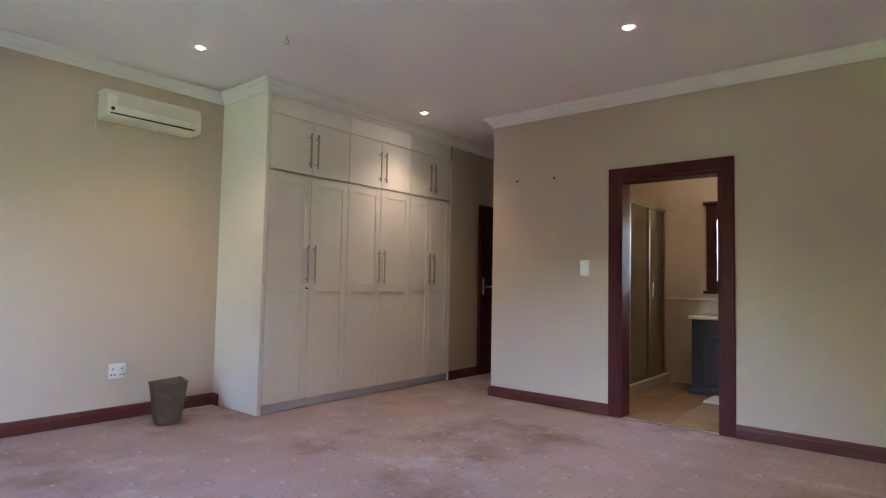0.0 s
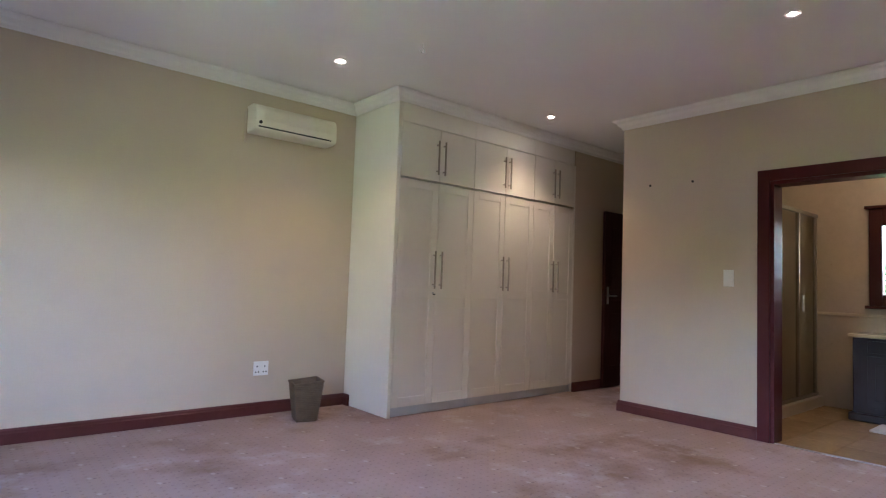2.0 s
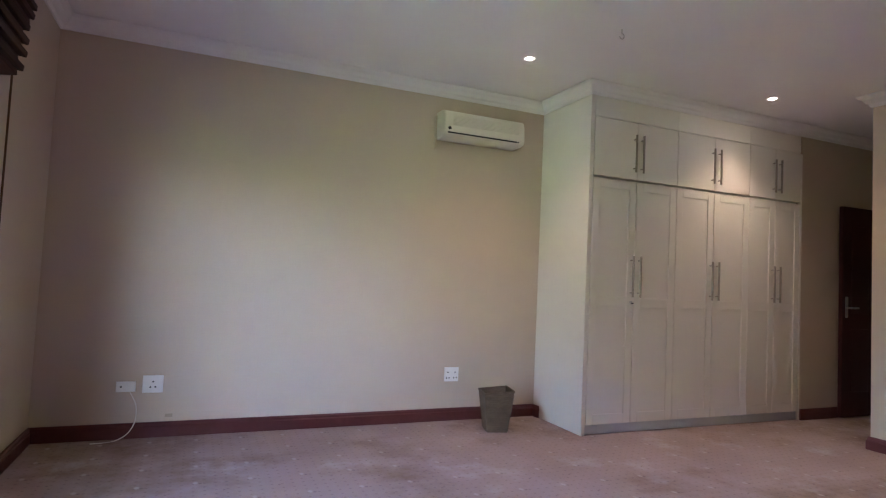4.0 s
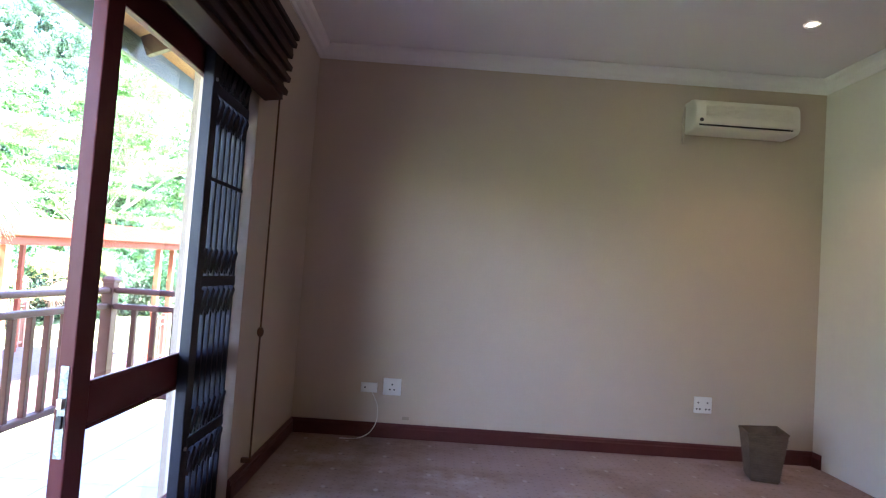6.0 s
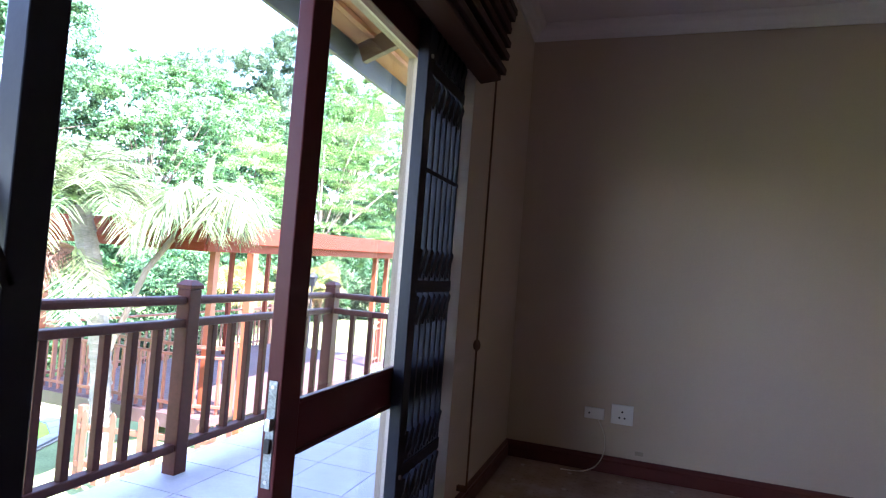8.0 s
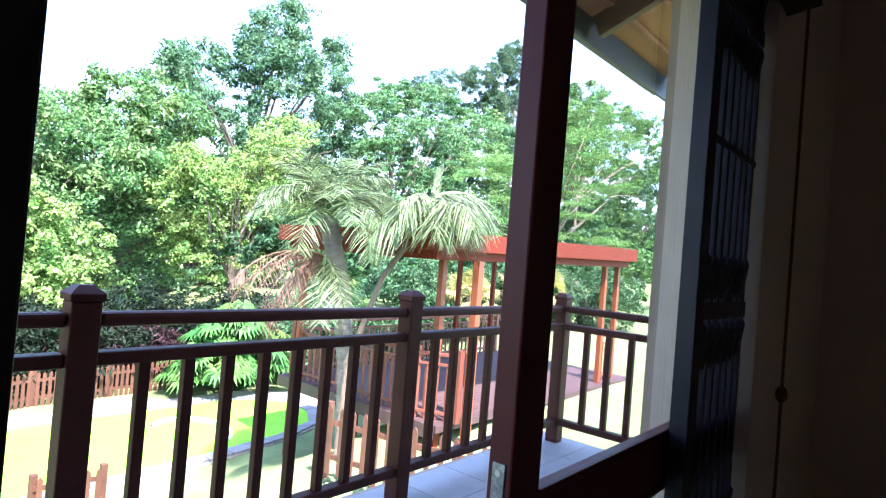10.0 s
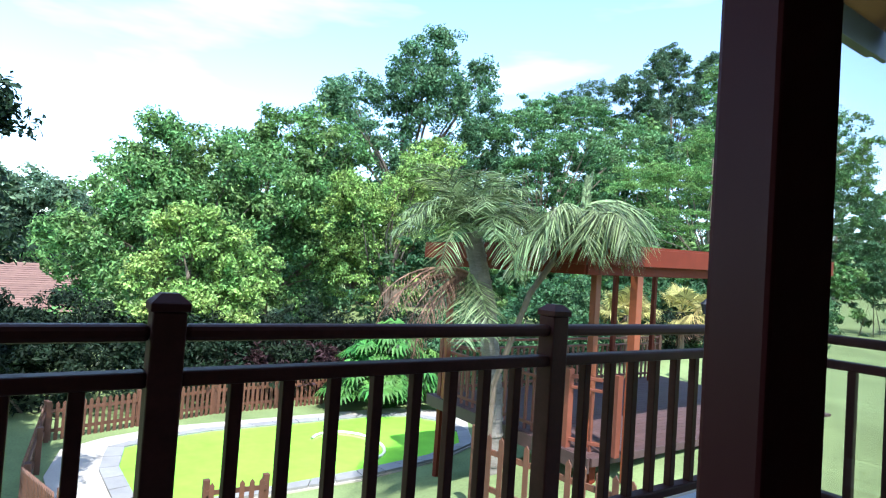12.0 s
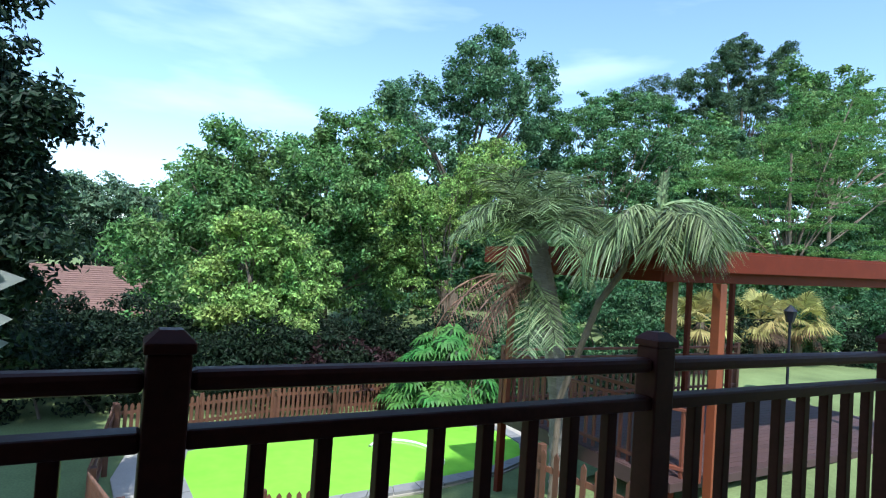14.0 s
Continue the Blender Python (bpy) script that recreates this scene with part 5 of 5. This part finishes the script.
def frond(bm, base, out, rise, length, droop, lw, ll, n, rg, hang=0.40):
    """A feather frond: an arched midrib with two rows of narrow leaflets."""
    out = Vector((*out, 0)).normalized()
    side = Vector((-out.y, out.x, 0))
    p, pts = Vector(base), []
    ang = rise
    for k in range(n + 1):
        pts.append(p.copy())
        d = out * math.cos(ang) + Vector((0, 0, math.sin(ang)))
        p = p + d * (length / n)
        ang -= droop / n * (0.5 + k / n)
    for k in range(n):
        rod(bm, pts[k], pts[k + 1], 0.022 * (1 - k / n) + 0.005, 0.022 * (1 - (k + 1) / n) + 0.004, 4, False)
    for k in range(3, n * 3):
        u = k / (n * 3)
        i = min(n - 1, int(u * n))
        q = pts[i].lerp(pts[i + 1], u * n - i)
        d = (pts[i + 1] - pts[i]).normalized()
        reach = ll * (0.35 + 1.0 * math.sin(math.pi * min(1, 0.15 + 0.85 * u)) * 0.75)
        for s in (-1, 1):
            t = (side * s * 0.8 + d * 0.65 + Vector((0, 0, rg.uniform(-hang, 0.15)))).normalized()
            e = q + t * reach * rg.uniform(0.85, 1.1) + Vector((0, 0, -hang * reach * 0.5))
            m_ = q.lerp(e, 0.5) + Vector((0, 0, 0.06 * reach))
            w = d * lw
            a, b, c, d2, f = (bm.verts.new(v) for v in (q - w * 0.4, q + w * 0.4, m_ + w * 0.6, m_ - w * 0.6, e))
            bm.faces.new((a, b, c, d2))
            bm.faces.new((d2, c, f))


def palm(line, specs, label, seed, material, ll, lw, dead, r, spikes=(), hang=0.34):
    rg = random.Random(seed)
    t = thing("palm_tree", line[0], label, "palm", "garden palms")
    bm = bmesh.new()
    line = [Vector(p) for p in line]
    b = line[-1]
    for p, q in zip(line, line[1:]):
        n = 6
        for k in range(n):
            u0, u1 = p.lerp(q, k / n), p.lerp(q, (k + 1) / n)
            rod(bm, u0, u1, r, r * 0.94, 10)
            rod(bm, u0 - (u1 - u0) * 0.08, u0 + (u1 - u0) * 0.08, r * 1.08, None, 10)
    part("trunk", bm, PALMBARK if r > 0.1 else BARK, t, "grey ringed palm trunk")
    for az, rise, length, droop, *low in specs:
        bm = bmesh.new()
        frond(bm, b + Vector((rg.uniform(-0.1, 0.1), rg.uniform(-0.1, 0.1), rg.uniform(-0.1, 0.2) + sum(low))), (math.cos(az), math.sin(az)), rise, length, droop, lw, ll, 14, rg, hang)
        part("frond", bm, material, t)
    for az, rise, length, droop in spikes:
        bm = bmesh.new()
        frond(bm, b, (math.cos(az), math.sin(az)), rise, length, droop, 0.016, 0.09, 12, rg, 0.0)
        part("young_frond", bm, material, t, "upright unopened young frond")
    for k in range(dead):
        bm = bmesh.new()
        az = rg.uniform(4.3, 5.2)
        frond(bm, b + Vector((0, 0, -0.65)), (math.cos(az), math.sin(az)), rg.uniform(-0.5, 0.35), rg.uniform(1.4, 2.2), 1.5, 0.009, 0.34, 10, rg, 0.6)
        part("dry_frond", bm, L_DEAD, t, "dry brown hanging frond")
    return t


rgp = random.Random(9)
specs = [(2.399 * k + rgp.uniform(-0.25, 0.25), 1.45 - 1.2 * k / 30 + rgp.uniform(-0.1, 0.1), rgp.uniform(1.1, 1.5), rgp.uniform(1.1, 2.0)) for k in range(30)]
specs += [(-0.65, -0.75, 1.25, 0.45, -0.55), (-0.2, -0.6, 1.1, 0.7, -0.6), (-1.55, 0.75, 1.55, 2.7), (-0.15, 0.05, 1.5, 1.7), (-1.1, 0.15, 1.45, 2.0), (0.5, -0.2, 1.4, 1.4), (-2.2, 0.4, 1.5, 2.1), (1.2, 0.5, 1.6, 2.0)]
palm([(-7.0, 3.24, ground_z(-7.0, 3.24) - 0.1), (-7.05, 3.18, -0.8), (-7.0, 2.9, 0.5), (-7.0, 2.50, 1.68)], specs, "feather palm with arching green fronds beside the deck", 21, L_PALM, 0.52, 0.015, 9, 0.15)
specs = [(2 * math.pi * k / 22 + rgp.uniform(-0.15, 0.15), rgp.uniform(0.05, 0.6), rgp.uniform(0.7, 1.0), rgp.uniform(1.8, 2.6)) for k in range(22)]
specs += [(1.2, 0.4, 1.1, 1.7), (0.9, 0.3, 1.05, 1.7), (-2.0, 0.0, 1.15, 1.5)]
spikes = [(1.4, 1.48, 0.68, 0.1), (2.2, 1.55, 0.62, 0.2)]
palm([(-6.75, 2.86, ground_z(-6.75, 2.86) - 0.1), (-6.6, 2.80, -0.6), (-6.05, 2.90, 0.8), (-5.45, 3.30, 1.92)], specs, "small feather palm drooping over the pergola corner", 22, L_PALM, 0.60, 0.019, 0, 0.045, spikes, 0.85)


def fan_palm(x, y, z, seed, label):
    rg = random.Random(seed)
    t = thing("fan_palm", (x, y, z), label, "palm", "garden fan palms")
    crown = Vector((x, y, z + 1.55))
    part("stem", rod(bmesh.new(), (x, y, z - 0.1), crown, 0.15, 0.13), BARK, t)
    for k in range(34):
        az, el = rg.uniform(0, 6.28), 1.25 - 2.2 * k / 34 + rg.uniform(-0.15, 0.15)
        d = Vector((math.cos(az) * math.cos(el), math.sin(az) * math.cos(el), math.sin(el)))
        c = crown + d * rg.uniform(0.45, 0.75)
        bm = rod(bmesh.new(), crown, c, 0.015, seg=5)
        side = d.cross(Vector((0, 0, 1))).normalized()
        for s in range(-9, 10):
            a = s * 0.16
            e = c + (d * math.cos(a) + side * math.sin(a)) * 0.66 - Vector((0, 0, 0.20 + 0.14 * abs(a)))
            w = side * 0.028 * math.cos(a) - d * 0.028 * math.sin(a)
            m_ = c.lerp(e, 0.5) + Vector((0, 0, 0.09))
            bm.faces.new([bm.verts.new(v) for v in (c, m_ - w, e, m_ + w)])
        part("fan_leaf", bm, L_FAN if k < 26 else L_DEAD, t, "" if k < 26 else "dry grey-brown hanging leaf")


for i, (x, y) in enumerate(((-12.1, 12.9), (-12.2, 16.0), (-12.0, 17.9))):
    fan_palm(x, y, ground_z(x, y), 60 + i, "yellowish fan palm beyond the deck")

ph = thing("philodendron", (-14.7, 5.6, -3.0), "large glossy split-leaf philodendron at the pool edge", "shrub")
rg = random.Random(31)
for k in range(170):
    az, el = rg.uniform(0, 6.28), rg.uniform(0.05, 1.5)
    r = rg.uniform(0.9, 1.9)
    c = Vector((-14.7 + r * math.cos(az) * math.cos(el) * 0.8, 5.6 + r * math.sin(az) * math.cos(el) * 1.15, -2.9 + 0.3 + 1.9 * math.sin(el) * rg.uniform(0.6, 1.1)))
    bm = rod(bmesh.new(), (-14.7 + 0.2 * math.cos(az), 5.6 + 0.2 * math.sin(az), -3.02), c, 0.02, seg=5)
    d = Vector((math.cos(az), math.sin(az), -0.5)).normalized()
    side = d.cross(Vector((0, 0, 1))).normalized()
    for s in range(-7, 8):
        a = s * 0.33
        L = 0.5 * (1 - 0.05 * abs(s)) * rg.uniform(0.9, 1.1)
        dirn = d * math.cos(a) + side * math.sin(a)
        wv = (side * math.cos(a) - d * math.sin(a)) * 0.045
        m_ = c + dirn * L * 0.55 + Vector((0, 0, 0.05))
        bm.faces.new([bm.verts.new(v) for v in (c, m_ - wv, c + dirn * L - Vector((0, 0, 0.08)), m_ + wv)])
    part("split_leaf", bm, L_PHIL, ph)

pl = thing("variegated_plant", (-4.35, -3.42, ground_z(-4.35, -3.42)), "tall plant with pale variegated leaves below the balcony", "plant")
part("stem", rod(bmesh.new(), (-4.35, -3.42, ground_z(-4.35, -3.42) - 0.1), (-4.35, -3.42, 1.0), 0.03, 0.015), BARK, pl)
for k in range(9):
    z = 0.42 + 0.075 * k
    az = 2.4 * k
    d = Vector((0.35 * math.cos(az), math.sin(az) * 0.8 + 0.25, 0.15))
    s = Vector((-0.35, 0.1 * math.cos(az), 0.9))
    b0 = Vector((-4.35, -3.42, z))
    bm = bmesh.new()
    bm.faces.new([bm.verts.new(v) for v in (b0, b0 + d * 0.06 + s * 0.05, b0 + d * 0.15 + s * 0.07, b0 + d * 0.27, b0 + d * 0.15 - s * 0.06, b0 + d * 0.06 - s * 0.05)])
    bmesh.ops.solidify(bm, geom=list(bm.faces), thickness=0.006)
    part("leaf", bm, L_PALE, pl)

# ---- far house ----
fh = thing("far_house", (-44, -5, -3.1), "far house with a brown tiled roof among trees", "house")
part("wall", box(-47, -7.6, -3.3, -40.6, -2.4, -2.75), FARWALL, fh)
slab = [(-40.0, -3.12), (-43.6, -0.52), (-47.2, -3.12), (-47.2, -3.0), (-43.6, -0.40), (-40.0, -3.0)]
bm = bmesh.new()
va, vb = [bm.verts.new((x, -8.0, z)) for x, z in slab], [bm.verts.new((x, -1.25, z)) for x, z in slab]
bm.faces.new(va)
bm.faces.new(vb[::-1])
for k in range(6):
    bm.faces.new((va[k], vb[k], vb[(k + 1) % 6], va[(k + 1) % 6]))
bmesh.ops.recalc_face_normals(bm, faces=bm.faces)
rp = part("roof", bm, ROOFT, fh)
for k in range(22):
    u = (k + 0.5) / 22
    bm = bmesh.new()
    bx(bm, -0.10, -8.0, 0.0, 0.10, -1.25, 0.035, 0.0, Matrix.Translation((-40.0 - 3.6 * u, 0, -3.0 + 2.6 * u)) @ Matrix.Rotation(radians(36 - 8), 4, "Y"))
    part("tile_course", bm, ROOFT, rp)
part("ridge", rod(bmesh.new(), (-43.6, -8.05, -0.42), (-43.6, -1.2, -0.42), 0.10, seg=8), ROOFT, rp)

# ---- tiles, last ----
for i in range(4):
    for j in range(20):
        x, y = -1.855 + 0.380 * i, 0.79 - 0.40 * (j + 1)
        part("tile", box(x + 0.002, y + 0.002, BZ - 0.012, min(x + 0.377, -0.332), y + 0.397, BZ, 0.0015), TILEOUT, bal)
for i in range(6):
    for j in range(9):
        x, y = BX0 - 0.085 + 0.36 * i, -2.56 - 0.33 * (j + 1)
        if y > BYS:
            part("tile", box(x + 0.0015, y + 0.0015, -0.008, min(x + 0.3585, BX1), y + 0.3285, -0.0005), BFLOOR, bath_floor)
